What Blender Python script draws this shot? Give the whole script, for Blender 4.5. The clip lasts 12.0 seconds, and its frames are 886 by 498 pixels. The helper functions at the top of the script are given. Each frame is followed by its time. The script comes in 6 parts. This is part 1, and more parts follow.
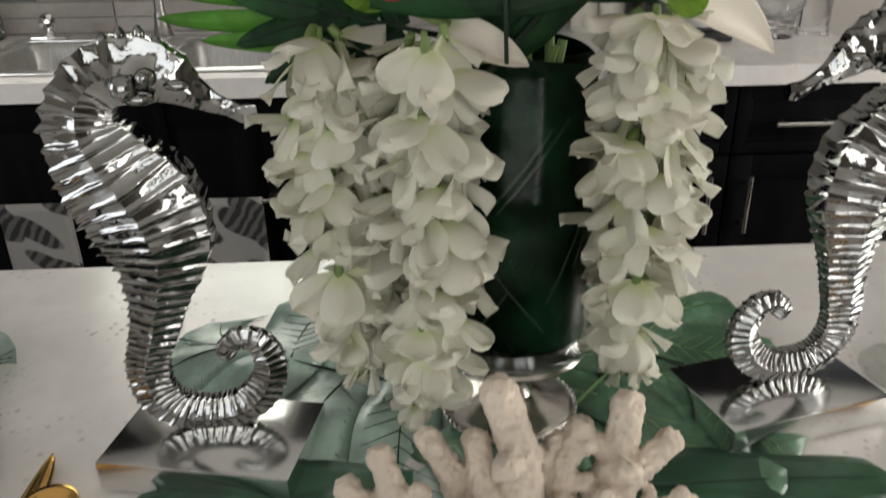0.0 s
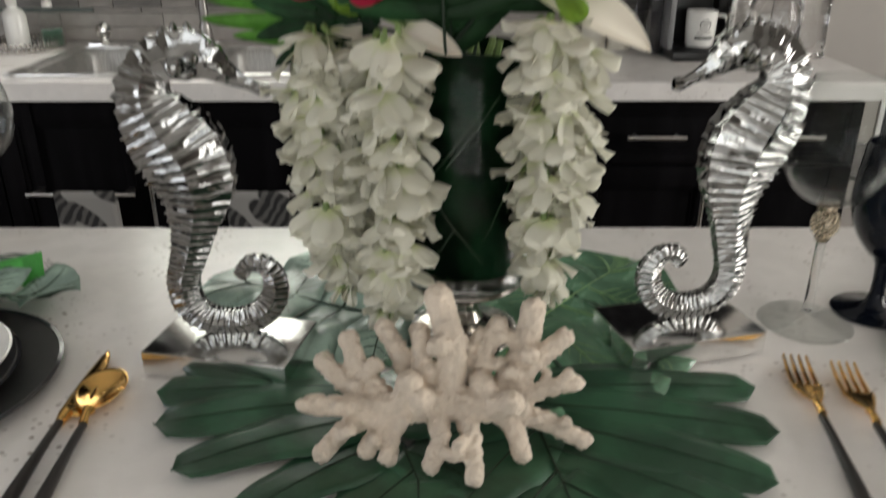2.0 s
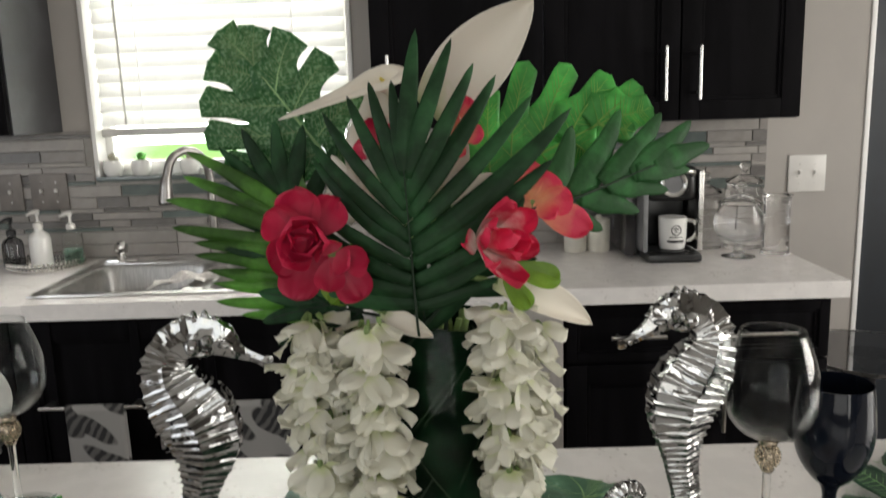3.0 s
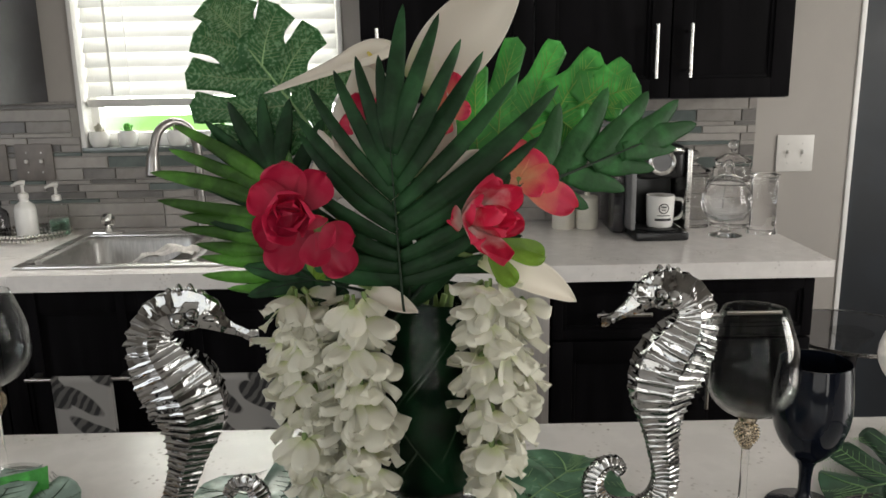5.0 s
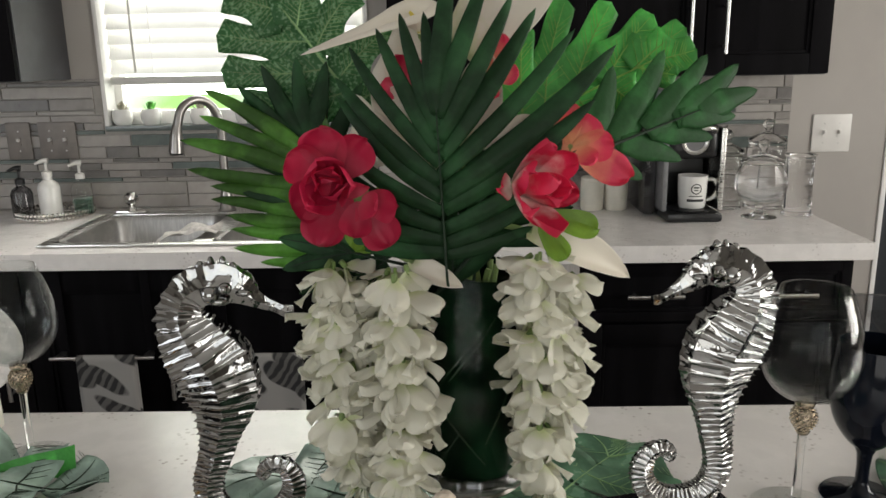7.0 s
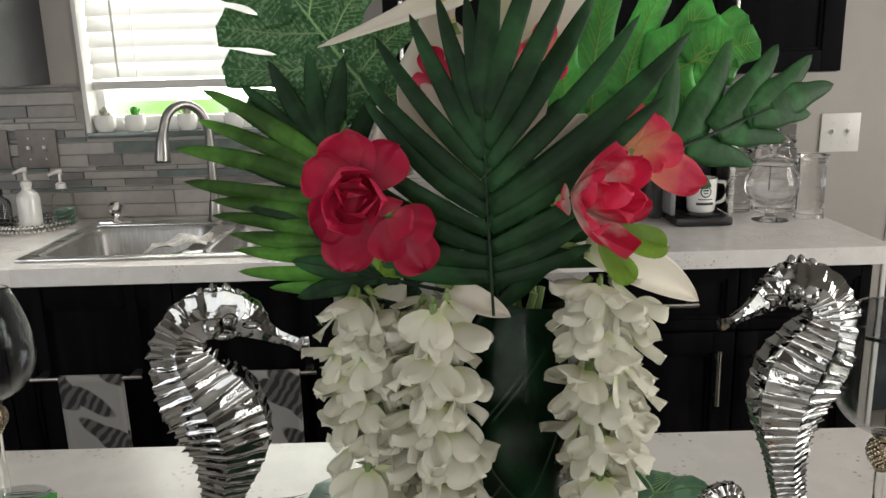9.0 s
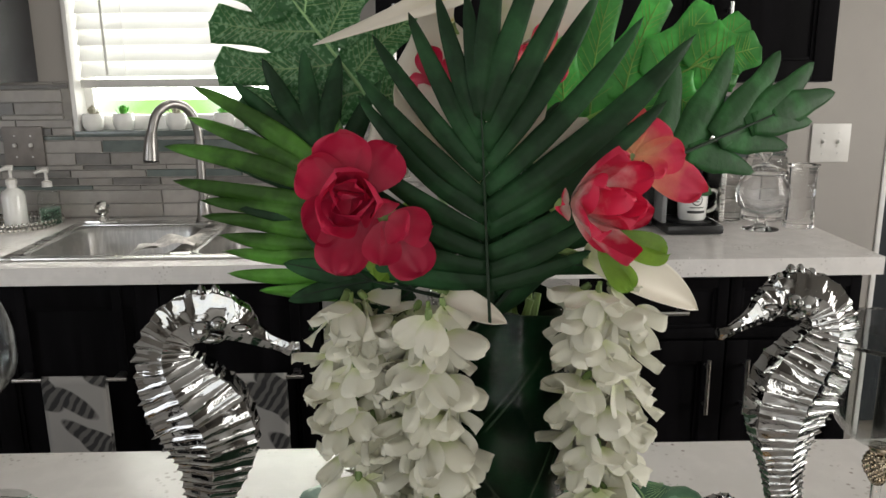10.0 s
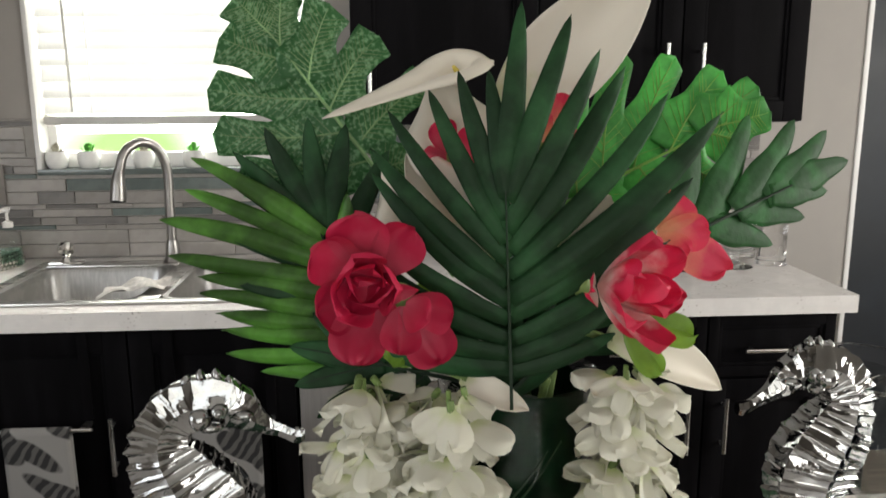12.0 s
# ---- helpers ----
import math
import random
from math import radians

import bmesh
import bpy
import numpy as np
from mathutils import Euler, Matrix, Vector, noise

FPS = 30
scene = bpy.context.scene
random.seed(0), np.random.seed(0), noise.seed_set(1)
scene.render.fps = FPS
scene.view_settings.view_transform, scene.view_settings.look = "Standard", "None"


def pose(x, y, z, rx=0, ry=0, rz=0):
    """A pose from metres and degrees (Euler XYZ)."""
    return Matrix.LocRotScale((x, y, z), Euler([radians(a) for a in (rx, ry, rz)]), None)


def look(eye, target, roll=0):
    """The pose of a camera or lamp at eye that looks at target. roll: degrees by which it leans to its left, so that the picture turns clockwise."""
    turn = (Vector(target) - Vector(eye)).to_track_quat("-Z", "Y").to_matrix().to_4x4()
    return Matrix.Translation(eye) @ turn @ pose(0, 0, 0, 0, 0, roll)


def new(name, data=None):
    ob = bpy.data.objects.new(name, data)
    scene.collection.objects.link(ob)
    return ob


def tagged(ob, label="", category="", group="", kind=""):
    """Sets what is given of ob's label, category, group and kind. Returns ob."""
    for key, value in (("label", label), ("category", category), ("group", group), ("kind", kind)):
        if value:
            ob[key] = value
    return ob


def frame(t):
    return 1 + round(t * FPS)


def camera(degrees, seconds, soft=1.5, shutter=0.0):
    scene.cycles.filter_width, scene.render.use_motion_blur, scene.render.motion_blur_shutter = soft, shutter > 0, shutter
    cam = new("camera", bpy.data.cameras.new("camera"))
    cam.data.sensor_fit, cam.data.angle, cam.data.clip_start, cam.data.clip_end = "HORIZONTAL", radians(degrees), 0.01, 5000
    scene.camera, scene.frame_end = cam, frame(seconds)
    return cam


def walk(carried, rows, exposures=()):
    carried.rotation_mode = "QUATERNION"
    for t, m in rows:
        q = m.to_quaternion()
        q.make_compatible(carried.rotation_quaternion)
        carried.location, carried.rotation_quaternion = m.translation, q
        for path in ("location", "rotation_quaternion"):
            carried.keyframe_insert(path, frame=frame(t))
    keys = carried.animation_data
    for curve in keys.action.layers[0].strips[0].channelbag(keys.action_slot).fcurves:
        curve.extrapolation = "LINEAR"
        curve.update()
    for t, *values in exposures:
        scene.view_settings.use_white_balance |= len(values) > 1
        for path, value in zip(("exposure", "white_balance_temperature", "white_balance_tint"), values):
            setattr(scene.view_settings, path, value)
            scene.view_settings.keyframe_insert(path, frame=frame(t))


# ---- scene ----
cam = camera(58.9, 12.0, shutter=0.5)
PATH = [
    (0, (-0.074, 0.386, 1.272), (0.0, 2.198, 0.429), -0.9),
    (0.5, (-0.079, 0.366, 1.265), (-0.01, 2.124, 0.313), -1.8),
    (1, (-0.076, 0.338, 1.246), (-0.017, 2.086, 0.275), -1.6),
    (1.5, (-0.055, 0.292, 1.255), (-0.022, 2.052, 0.306), -0.3),
    (2, (-0.025, 0.224, 1.284), (-0.033, 2.057, 0.485), -0.1),
    (2.5, (-0.01, 0.17, 1.341), (-0.01, 2.091, 0.787), -0.1),
    (3, (0.0, 0.147, 1.385), (-0.01, 2.111, 1.007), -1.8),
    (3.2, (0.001, 0.15, 1.384), (-0.015, 2.122, 1.05), -2.0),
    (5, (0.003, 0.145, 1.386), (0.019, 2.096, 0.946), -1.0),
    (5.5, (0.005, 0.148, 1.384), (0.012, 2.091, 0.909), -0.5),
    (6, (0.009, 0.145, 1.38), (-0.019, 2.089, 0.913), -0.6),
    (6.5, (0.001, 0.154, 1.373), (-0.042, 2.098, 0.903), -0.9),
    (8.3, (-0.065, 0.257, 1.364), (-0.043, 2.194, 0.864), -1.5),
    (8.5, (-0.063, 0.263, 1.363), (-0.051, 2.202, 0.873), -1.3),
    (9, (-0.06, 0.269, 1.361), (-0.054, 2.212, 0.89), -1.5),
    (9.5, (-0.056, 0.272, 1.365), (-0.041, 2.218, 0.902), -1.6),
    (10, (-0.065, 0.281, 1.358), (-0.029, 2.227, 0.898), -0.5),
    (10.5, (-0.068, 0.288, 1.363), (-0.014, 2.231, 0.892), 0.1),
    (11, (-0.069, 0.292, 1.37), (-0.009, 2.235, 0.902), 0.0),
    (11.5, (-0.077, 0.307, 1.377), (-0.008, 2.256, 0.933), -0.3),
    (12, (-0.099, 0.315, 1.388), (0.033, 2.271, 0.992), -0.3),
]
EXPOSURES = [(0, -0.03), (1, -0.1), (2, -0.1), (3.2, -0.02), (5.5, -0.14), (6.5, -0.1), (8.5, -0.04), (10.5, -0.04), (12, 0.2)]
walk(cam, [(t, look(eye, target, roll)) for t, eye, target, roll in PATH], EXPOSURES)

# ---- world, sun, large lights ----
world = bpy.data.worlds.new("sky")
scene.world = world
world.use_nodes = True
wn = world.node_tree
sky = wn.nodes.new("ShaderNodeTexSky")
sky.sky_type, sky.sun_disc = "NISHITA", False
sky.sun_elevation, sky.sun_rotation = radians(48), radians(20)
wn.nodes["Background"].inputs["Strength"].default_value = 0.09
wn.links.new(sky.outputs["Color"], wn.nodes["Background"].inputs["Color"])

sun_data = bpy.data.lights.new("sun", "SUN")
sun_data.energy, sun_data.angle, sun_data.color = 1.2, radians(10), (1.0, 0.95, 0.88)
sun = new("sun", sun_data)
sun.matrix_world = look((2.0, 7.0, 8.0), (0.0, 0.0, 0.0))


def area_light(name, eye, target, sx, sy, watts, color):
    data = bpy.data.lights.new(name, "AREA")
    data.shape, data.size, data.size_y, data.energy, data.color = "RECTANGLE", sx, sy, watts, color
    ob = new(name, data)
    ob.matrix_world = look(eye, target)
    return ob


# daylight of the kitchen window and an assumed glazed door behind the camera; the dining, east and side lamps are added
# fill, in made-up window openings
area_light("window_daylight", (-0.675, 3.6, 1.9), (-0.675, 1.0, 1.3), 1.8, 1.4, 74.0, (1.0, 0.98, 0.92))
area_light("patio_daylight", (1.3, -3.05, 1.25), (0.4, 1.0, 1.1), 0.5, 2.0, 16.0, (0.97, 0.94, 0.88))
area_light("dining_daylight", (-0.45, -3.05, 1.3), (0.1, 1.0, 1.1), 2.6, 1.9, 36.0, (0.97, 0.945, 0.885))
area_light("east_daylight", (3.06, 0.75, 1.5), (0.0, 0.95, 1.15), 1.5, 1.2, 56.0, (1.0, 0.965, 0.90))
area_light("side_daylight", (-2.55, 0.2, 1.5), (0.0, 0.6, 1.0), 1.2, 1.1, 14.0, (0.97, 0.98, 1.0))


# ---- materials ----
def rgba(c):
    return (c[0], c[1], c[2], 1.0)


def mat(name, color, rough=0.5, metal=0.0, var=0.12, scale=18.0, bump=0.0, bump_scale=120.0, second=None, mix=(0.45, 0.6),
        coat=0.0, ior=1.5, stretch=(1, 1, 1), per_piece=0.0, trans=0.0, rough_var=0.08):
    """A procedural surface: base colour with broad and fine variation, uneven gloss and fine relief."""
    m = bpy.data.materials.new(name)
    m.use_nodes = True
    nt = m.node_tree
    b = nt.nodes["Principled BSDF"]
    L = nt.links.new
    tc = nt.nodes.new("ShaderNodeTexCoord")
    mp = nt.nodes.new("ShaderNodeMapping")
    mp.inputs["Scale"].default_value = stretch
    L(tc.outputs["Object"], mp.inputs["Vector"])
    n1 = nt.nodes.new("ShaderNodeTexNoise")
    n1.inputs["Scale"].default_value, n1.inputs["Detail"].default_value = scale, 5
    n2 = nt.nodes.new("ShaderNodeTexNoise")
    n2.inputs["Scale"].default_value, n2.inputs["Detail"].default_value = scale * 9, 3
    L(mp.outputs[0], n1.inputs["Vector"])
    L(mp.outputs[0], n2.inputs["Vector"])
    ramp = nt.nodes.new("ShaderNodeValToRGB")
    ramp.color_ramp.elements[0].position, ramp.color_ramp.elements[1].position = mix
    dark = [max(0.0, v * (1 - var)) for v in color]
    ramp.color_ramp.elements[0].color = rgba(dark)
    ramp.color_ramp.elements[1].color = rgba(second if second else [min(1.0, v * (1 + var)) for v in color])
    L(n1.outputs["Fac"], ramp.inputs["Fac"])
    hsv = nt.nodes.new("ShaderNodeHueSaturation")
    L(ramp.outputs["Color"], hsv.inputs["Color"])
    val = nt.nodes.new("ShaderNodeMapRange")
    val.inputs["To Min"].default_value, val.inputs["To Max"].default_value = 1 - var * 0.6, 1 + var * 0.6
    L(n2.outputs["Fac"], val.inputs["Value"])
    last = val.outputs["Result"]
    if per_piece:
        info = nt.nodes.new("ShaderNodeObjectInfo")
        pr = nt.nodes.new("ShaderNodeMapRange")
        pr.inputs["To Min"].default_value, pr.inputs["To Max"].default_value = 1 - per_piece, 1 + per_piece
        L(info.outputs["Random"], pr.inputs["Value"])
        mul = nt.nodes.new("ShaderNodeMath")
        mul.operation = "MULTIPLY"
        L(last, mul.inputs[0])
        L(pr.outputs["Result"], mul.inputs[1])
        last = mul.outputs[0]
    L(last, hsv.inputs["Value"])
    L(hsv.outputs["Color"], b.inputs["Base Color"])
    rr = nt.nodes.new("ShaderNodeMapRange")
    rr.inputs["To Min"].default_value, rr.inputs["To Max"].default_value = max(0.02, rough - rough_var), min(1.0, rough + rough_var)
    L(n1.outputs["Fac"], rr.inputs["Value"])
    L(rr.outputs["Result"], b.inputs["Roughness"])
    b.inputs["Metallic"].default_value, b.inputs["IOR"].default_value = metal, ior
    b.inputs["Coat Weight"].default_value = coat
    b.inputs["Coat Roughness"].default_value = 0.12
    if bump:
        n3 = nt.nodes.new("ShaderNodeTexNoise")
        n3.inputs["Scale"].default_value, n3.inputs["Detail"].default_value = bump_scale, 4
        L(mp.outputs[0], n3.inputs["Vector"])
        bp = nt.nodes.new("ShaderNodeBump")
        bp.inputs["Strength"].default_value, bp.inputs["Distance"].default_value = bump, 0.002
        L(n3.outputs["Fac"], bp.inputs["Height"])
        L(bp.outputs["Normal"], b.inputs["Normal"])
    if trans:
        tl = nt.nodes.new("ShaderNodeBsdfTranslucent")
        L(hsv.outputs["Color"], tl.inputs["Color"])
        ms = nt.nodes.new("ShaderNodeMixShader")
        ms.inputs["Fac"].default_value = trans
        out = nt.nodes["Material Output"]
        L(b.outputs["BSDF"], ms.inputs[1])
        L(tl.outputs["BSDF"], ms.inputs[2])
        L(ms.outputs["Shader"], out.inputs["Surface"])
    return m


def glass(name, color=(1, 1, 1), rough=0.0, ior=1.47):
    m = bpy.data.materials.new(name)
    m.use_nodes = True
    b = m.node_tree.nodes["Principled BSDF"]
    b.inputs["Base Color"].default_value = rgba(color)
    b.inputs["Roughness"].default_value, b.inputs["IOR"].default_value = rough, ior
    b.inputs["Transmission Weight"].default_value = 1.0
    return m


def thin_glass(name, tint=0.97, facing_gloss=0.007):
    """Clear thin glass: light passes straight, with gloss that grows towards grazing."""
    m = bpy.data.materials.new(name)
    m.use_nodes = True
    nt = m.node_tree
    nt.nodes.remove(nt.nodes["Principled BSDF"])
    t = nt.nodes.new("ShaderNodeBsdfTransparent")
    t.inputs["Color"].default_value = (tint * 0.99, tint, tint * 0.995, 1)
    g = nt.nodes.new("ShaderNodeBsdfGlossy")
    g.inputs["Roughness"].default_value = 0.02
    lw = nt.nodes.new("ShaderNodeLayerWeight")
    lw.inputs["Blend"].default_value = 0.5
    pw = nt.nodes.new("ShaderNodeMath")
    pw.operation = "POWER"
    pw.inputs[1].default_value = 3.4
    nt.links.new(lw.outputs["Facing"], pw.inputs[0])
    f = nt.nodes.new("ShaderNodeMath")
    f.operation = "MULTIPLY_ADD"
    f.inputs[1].default_value, f.inputs[2].default_value = 0.9, facing_gloss
    nt.links.new(pw.outputs[0], f.inputs[0])
    ms = nt.nodes.new("ShaderNodeMixShader")
    nt.links.new(f.outputs[0], ms.inputs["Fac"])
    nt.links.new(t.outputs[0], ms.inputs[1])
    nt.links.new(g.outputs[0], ms.inputs[2])
    nt.links.new(ms.outputs[0], nt.nodes["Material Output"].inputs["Surface"])
    return m


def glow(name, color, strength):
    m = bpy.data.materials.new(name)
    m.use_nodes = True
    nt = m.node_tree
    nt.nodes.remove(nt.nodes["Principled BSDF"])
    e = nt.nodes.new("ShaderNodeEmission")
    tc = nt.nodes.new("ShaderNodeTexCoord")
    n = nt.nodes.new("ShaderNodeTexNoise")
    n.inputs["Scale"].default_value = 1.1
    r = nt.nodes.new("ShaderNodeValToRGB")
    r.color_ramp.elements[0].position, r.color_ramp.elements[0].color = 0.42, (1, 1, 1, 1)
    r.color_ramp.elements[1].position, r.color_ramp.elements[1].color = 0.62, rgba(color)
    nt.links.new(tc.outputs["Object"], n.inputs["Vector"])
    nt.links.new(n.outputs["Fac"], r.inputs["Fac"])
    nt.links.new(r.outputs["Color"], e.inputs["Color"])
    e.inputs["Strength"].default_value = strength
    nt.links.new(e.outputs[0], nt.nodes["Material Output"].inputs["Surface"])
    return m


def quartz(name):
    """White engineered stone with fine grey-brown flecks in clusters."""
    m = mat(name, (0.83, 0.80, 0.775), rough=0.24, var=0.025, scale=30, rough_var=0.06)
    nt = m.node_tree
    b = nt.nodes["Principled BSDF"]
    base = b.inputs["Base Color"].links[0].from_socket
    tc = nt.nodes.new("ShaderNodeTexCoord")
    v = nt.nodes.new("ShaderNodeTexVoronoi")
    v.inputs["Scale"].default_value = 110
    n = nt.nodes.new("ShaderNodeTexNoise")
    n.inputs["Scale"].default_value = 11
    nt.links.new(tc.outputs["Object"], v.inputs["Vector"])
    nt.links.new(tc.outputs["Object"], n.inputs["Vector"])
    lt = nt.nodes.new("ShaderNodeMapRange")
    lt.inputs["From Min"].default_value, lt.inputs["From Max"].default_value = 0.16, 0.30
    lt.inputs["To Min"].default_value, lt.inputs["To Max"].default_value = 1.0, 0.0
    nt.links.new(v.outputs["Distance"], lt.inputs["Value"])
    cl = nt.nodes.new("ShaderNodeMapRange")
    cl.inputs["From Min"].default_value, cl.inputs["From Max"].default_value = 0.5, 0.68
    nt.links.new(n.outputs["Fac"], cl.inputs["Value"])
    mu = nt.nodes.new("ShaderNodeMath")
    mu.operation = "MULTIPLY"
    nt.links.new(lt.outputs[0], mu.inputs[0])
    nt.links.new(cl.outputs[0], mu.inputs[1])
    mx = nt.nodes.new("ShaderNodeMix")
    mx.data_type = "RGBA"
    mx.inputs[7].default_value = (0.36, 0.31, 0.28, 1)
    nt.links.new(mu.outputs[0], mx.inputs[0])
    nt.links.new(base, mx.inputs[6])
    nt.links.new(mx.outputs[2], b.inputs["Base Color"])
    return m


M_WALL = mat("grey_paint", (0.38, 0.355, 0.328), 0.7, var=0.03, scale=3, bump=0.25, bump_scale=260)
M_CEIL = mat("ceiling_paint", (0.86, 0.85, 0.83), 0.8, var=0.02, scale=3, bump=0.2)
M_FLOOR = mat("floor_plank_wood", (0.24, 0.2, 0.165), 0.45, var=0.2, scale=4, stretch=(1, 8, 1))
M_GROUND = mat("garden_paving", (0.22, 0.215, 0.20), 0.85, var=0.25, scale=1.5, bump=0.5, bump_scale=60)
M_TRIM = mat("white_trim", (0.82, 0.81, 0.79), 0.4, var=0.02, scale=8)
M_NAVY = mat("dark_navy", (0.012, 0.017, 0.024), 0.5, var=0.15, scale=5)
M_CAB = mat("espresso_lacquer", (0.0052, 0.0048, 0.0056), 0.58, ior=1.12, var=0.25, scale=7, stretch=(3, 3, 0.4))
# grey window sheen on the cabinet sides is put into this paler colour
M_CAB_SHEEN = mat("espresso_sheen", (0.05, 0.05, 0.055), 0.4, var=0.2, scale=7)
M_QUARTZ = quartz("white_quartz")
M_STEEL = mat("brushed_steel", (0.62, 0.61, 0.59), 0.28, 1.0, var=0.06, scale=30, stretch=(0.3, 12, 12))
M_TAP = mat("dark_brushed_nickel", (0.34, 0.325, 0.31), 0.32, 1.0, var=0.08, scale=12)
M_SINK = mat("satin_steel", (0.44, 0.435, 0.42), 0.34, 1.0, var=0.08, scale=25, stretch=(6, 1, 1))
M_CHROME = mat("polished_silver", (0.86, 0.85, 0.83), 0.055, 1.0, var=0.03, scale=30, rough_var=0.03)
M_GROUT = mat("grout", (0.30, 0.285, 0.265), 0.85, var=0.06, scale=40)
M_TILES = [
    mat("tile_light_stone", (0.27, 0.250, 0.233), 0.35, var=0.08, scale=25, per_piece=0.10),
    mat("tile_pale_stone", (0.335, 0.312, 0.29), 0.35, var=0.06, scale=25, per_piece=0.08),
    mat("tile_grey_stone", (0.145, 0.136, 0.13), 0.3, var=0.1, scale=25, per_piece=0.15),
    mat("tile_grey_glass", (0.13, 0.155, 0.148), 0.14, var=0.08, scale=25, per_piece=0.15),
]
M_BLIND = mat("blind_white", (0.78, 0.78, 0.76), 0.45, var=0.02, scale=10, trans=0.08)
M_RAIL = mat("blind_rail", (0.62, 0.61, 0.58), 0.5, var=0.03, scale=10)
M_GLASS = glass("clear_glass")
M_THIN = thin_glass("thin_clear_glass")
M_VASE = thin_glass("vase_glass", 0.97, 0.010)
M_PANE = glass("window_glass", (0.97, 1, 0.98))
M_SMOKE = glass("smoked_glass", (0.25, 0.25, 0.27))
M_WHITEPLASTIC = mat("white_plastic", (0.68, 0.66, 0.63), 0.35, var=0.02)
M_BLACKPLASTIC = mat("black_plastic", (0.012, 0.012, 0.013), 0.3, var=0.2)
M_GREYPLASTIC = mat("grey_plastic", (0.18, 0.18, 0.185), 0.35, var=0.1)
M_CERAMIC = mat("white_ceramic", (0.78, 0.77, 0.74), 0.18, var=0.03, coat=0.4)
M_PRINT = mat("black_print", (0.03, 0.03, 0.03), 0.6, var=0.1)


# ---- building helpers ----
def finish(name, bm, material, smooth=40.0):
    me = bpy.data.meshes.new(name)
    bm.normal_update()
    bm.to_mesh(me)
    bm.free()
    me.materials.append(material)
    if smooth:
        me.polygons.foreach_set("use_smooth", [True] * len(me.polygons))
        me.set_sharp_from_angle(angle=radians(smooth))
    return me


def part(name, bm, material, parent=None, label="", smooth=40.0, m=None):
    ob = new(name, finish(name, bm, material, smooth))
    if parent:
        ob.parent = parent
    if m is not None:
        ob.matrix_basis = m
    if label:
        tagged(ob, label)
    return ob


def thing(name, label, category, m, group="", kind=""):
    ob = new(name)
    ob.empty_display_size = 0.02
    ob.matrix_basis = m
    return tagged(ob, label, category, group, kind)


def box(x0, x1, y0, y1, z0, z1, bevel=0.0, bm=None, seg=2):
    own = bm is None
    bm = bmesh.new() if own else bm
    r = bmesh.ops.create_cube(bm, size=1.0, matrix=Matrix.LocRotScale(((x0 + x1) / 2, (y0 + y1) / 2, (z0 + z1) / 2), None, (x1 - x0, y1 - y0, z1 - z0)))
    if bevel:
        es = list({e for v in r["verts"] for e in v.link_edges})
        bmesh.ops.bevel(bm, geom=es, offset=bevel, segments=seg, affect="EDGES", profile=0.6)
    return bm


def lathe(profile, seg=40, bm=None, m=None, closed=False):
    """A turned form from (radius, height) pairs."""
    bm = bm or bmesh.new()
    rings = []
    for r, z in profile:
        if r < 1e-6:
            rings.append([bm.verts.new((0, 0, z))])
        else:
            rings.append([bm.verts.new((r * math.cos(2 * math.pi * i / seg), r * math.sin(2 * math.pi * i / seg), z)) for i in range(seg)])
    pairs = list(zip(rings, rings[1:]))
    if closed:
        pairs.append((rings[-1], rings[0]))
    for a, b in pairs:
        for i in range(seg):
            j = (i + 1) % seg
            q = [a[i % len(a)], a[j % len(a)], b[j % len(b)], b[i % len(b)]]
            q = list(dict.fromkeys(q))
            if len(q) >= 3:
                bm.faces.new(q)
    if m is not None:
        bmesh.ops.transform(bm, matrix=m, verts=[v for r in rings for v in r])
    return bm


def spline(points, n):
    """n points on a smooth curve through the given ones (any number of values each)."""
    p = np.array(points, float)
    p = np.vstack([2 * p[0] - p[1], p, 2 * p[-1] - p[-2]])
    out = []
    for u in np.linspace(0, len(points) - 1, n):
        k = min(int(u), len(points) - 2)
        f = u - k
        a, b, c, d = p[k], p[k + 1], p[k + 2], p[k + 3]
        out.append(0.5 * (2 * b + (c - a) * f + (2 * a - 5 * b + 4 * c - d) * f * f + (3 * b - a - 3 * c + d) * f ** 3))
    return np.array(out)


def tube(points, radius, seg=10, bm=None, n=24, shape=None):
    """A tube through points; radius is one number or one for each point; shape(i, angle) scales the section."""
    bm = bm or bmesh.new()
    rad = [radius] * len(points) if isinstance(radius, (int, float)) else radius
    c = spline([(*p, r) for p, r in zip(points, rad)], n)
    pts = [Vector(q[:3]) for q in c]
    ref = None
    rings = []
    for i, p in enumerate(pts):
        t = (pts[min(i + 1, n - 1)] - pts[max(i - 1, 0)]).normalized()
        if ref is None:
            ref = t.orthogonal().normalized()
        ref = (ref - t * ref.dot(t)).normalized()
        side = t.cross(ref)
        r = max(1e-4, c[i][3])
        rings.append([bm.verts.new(p + (ref * math.cos(2 * math.pi * k / seg) + side * math.sin(2 * math.pi * k / seg)) * r * (shape(i, k) if shape else 1)) for k in range(seg)])
    for a, b in zip(rings, rings[1:]):
        for k in range(seg):
            bm.faces.new((a[k], a[(k + 1) % seg], b[(k + 1) % seg], b[k]))
    bm.faces.new(list(reversed(rings[0])))
    bm.faces.new(rings[-1])
    return bm


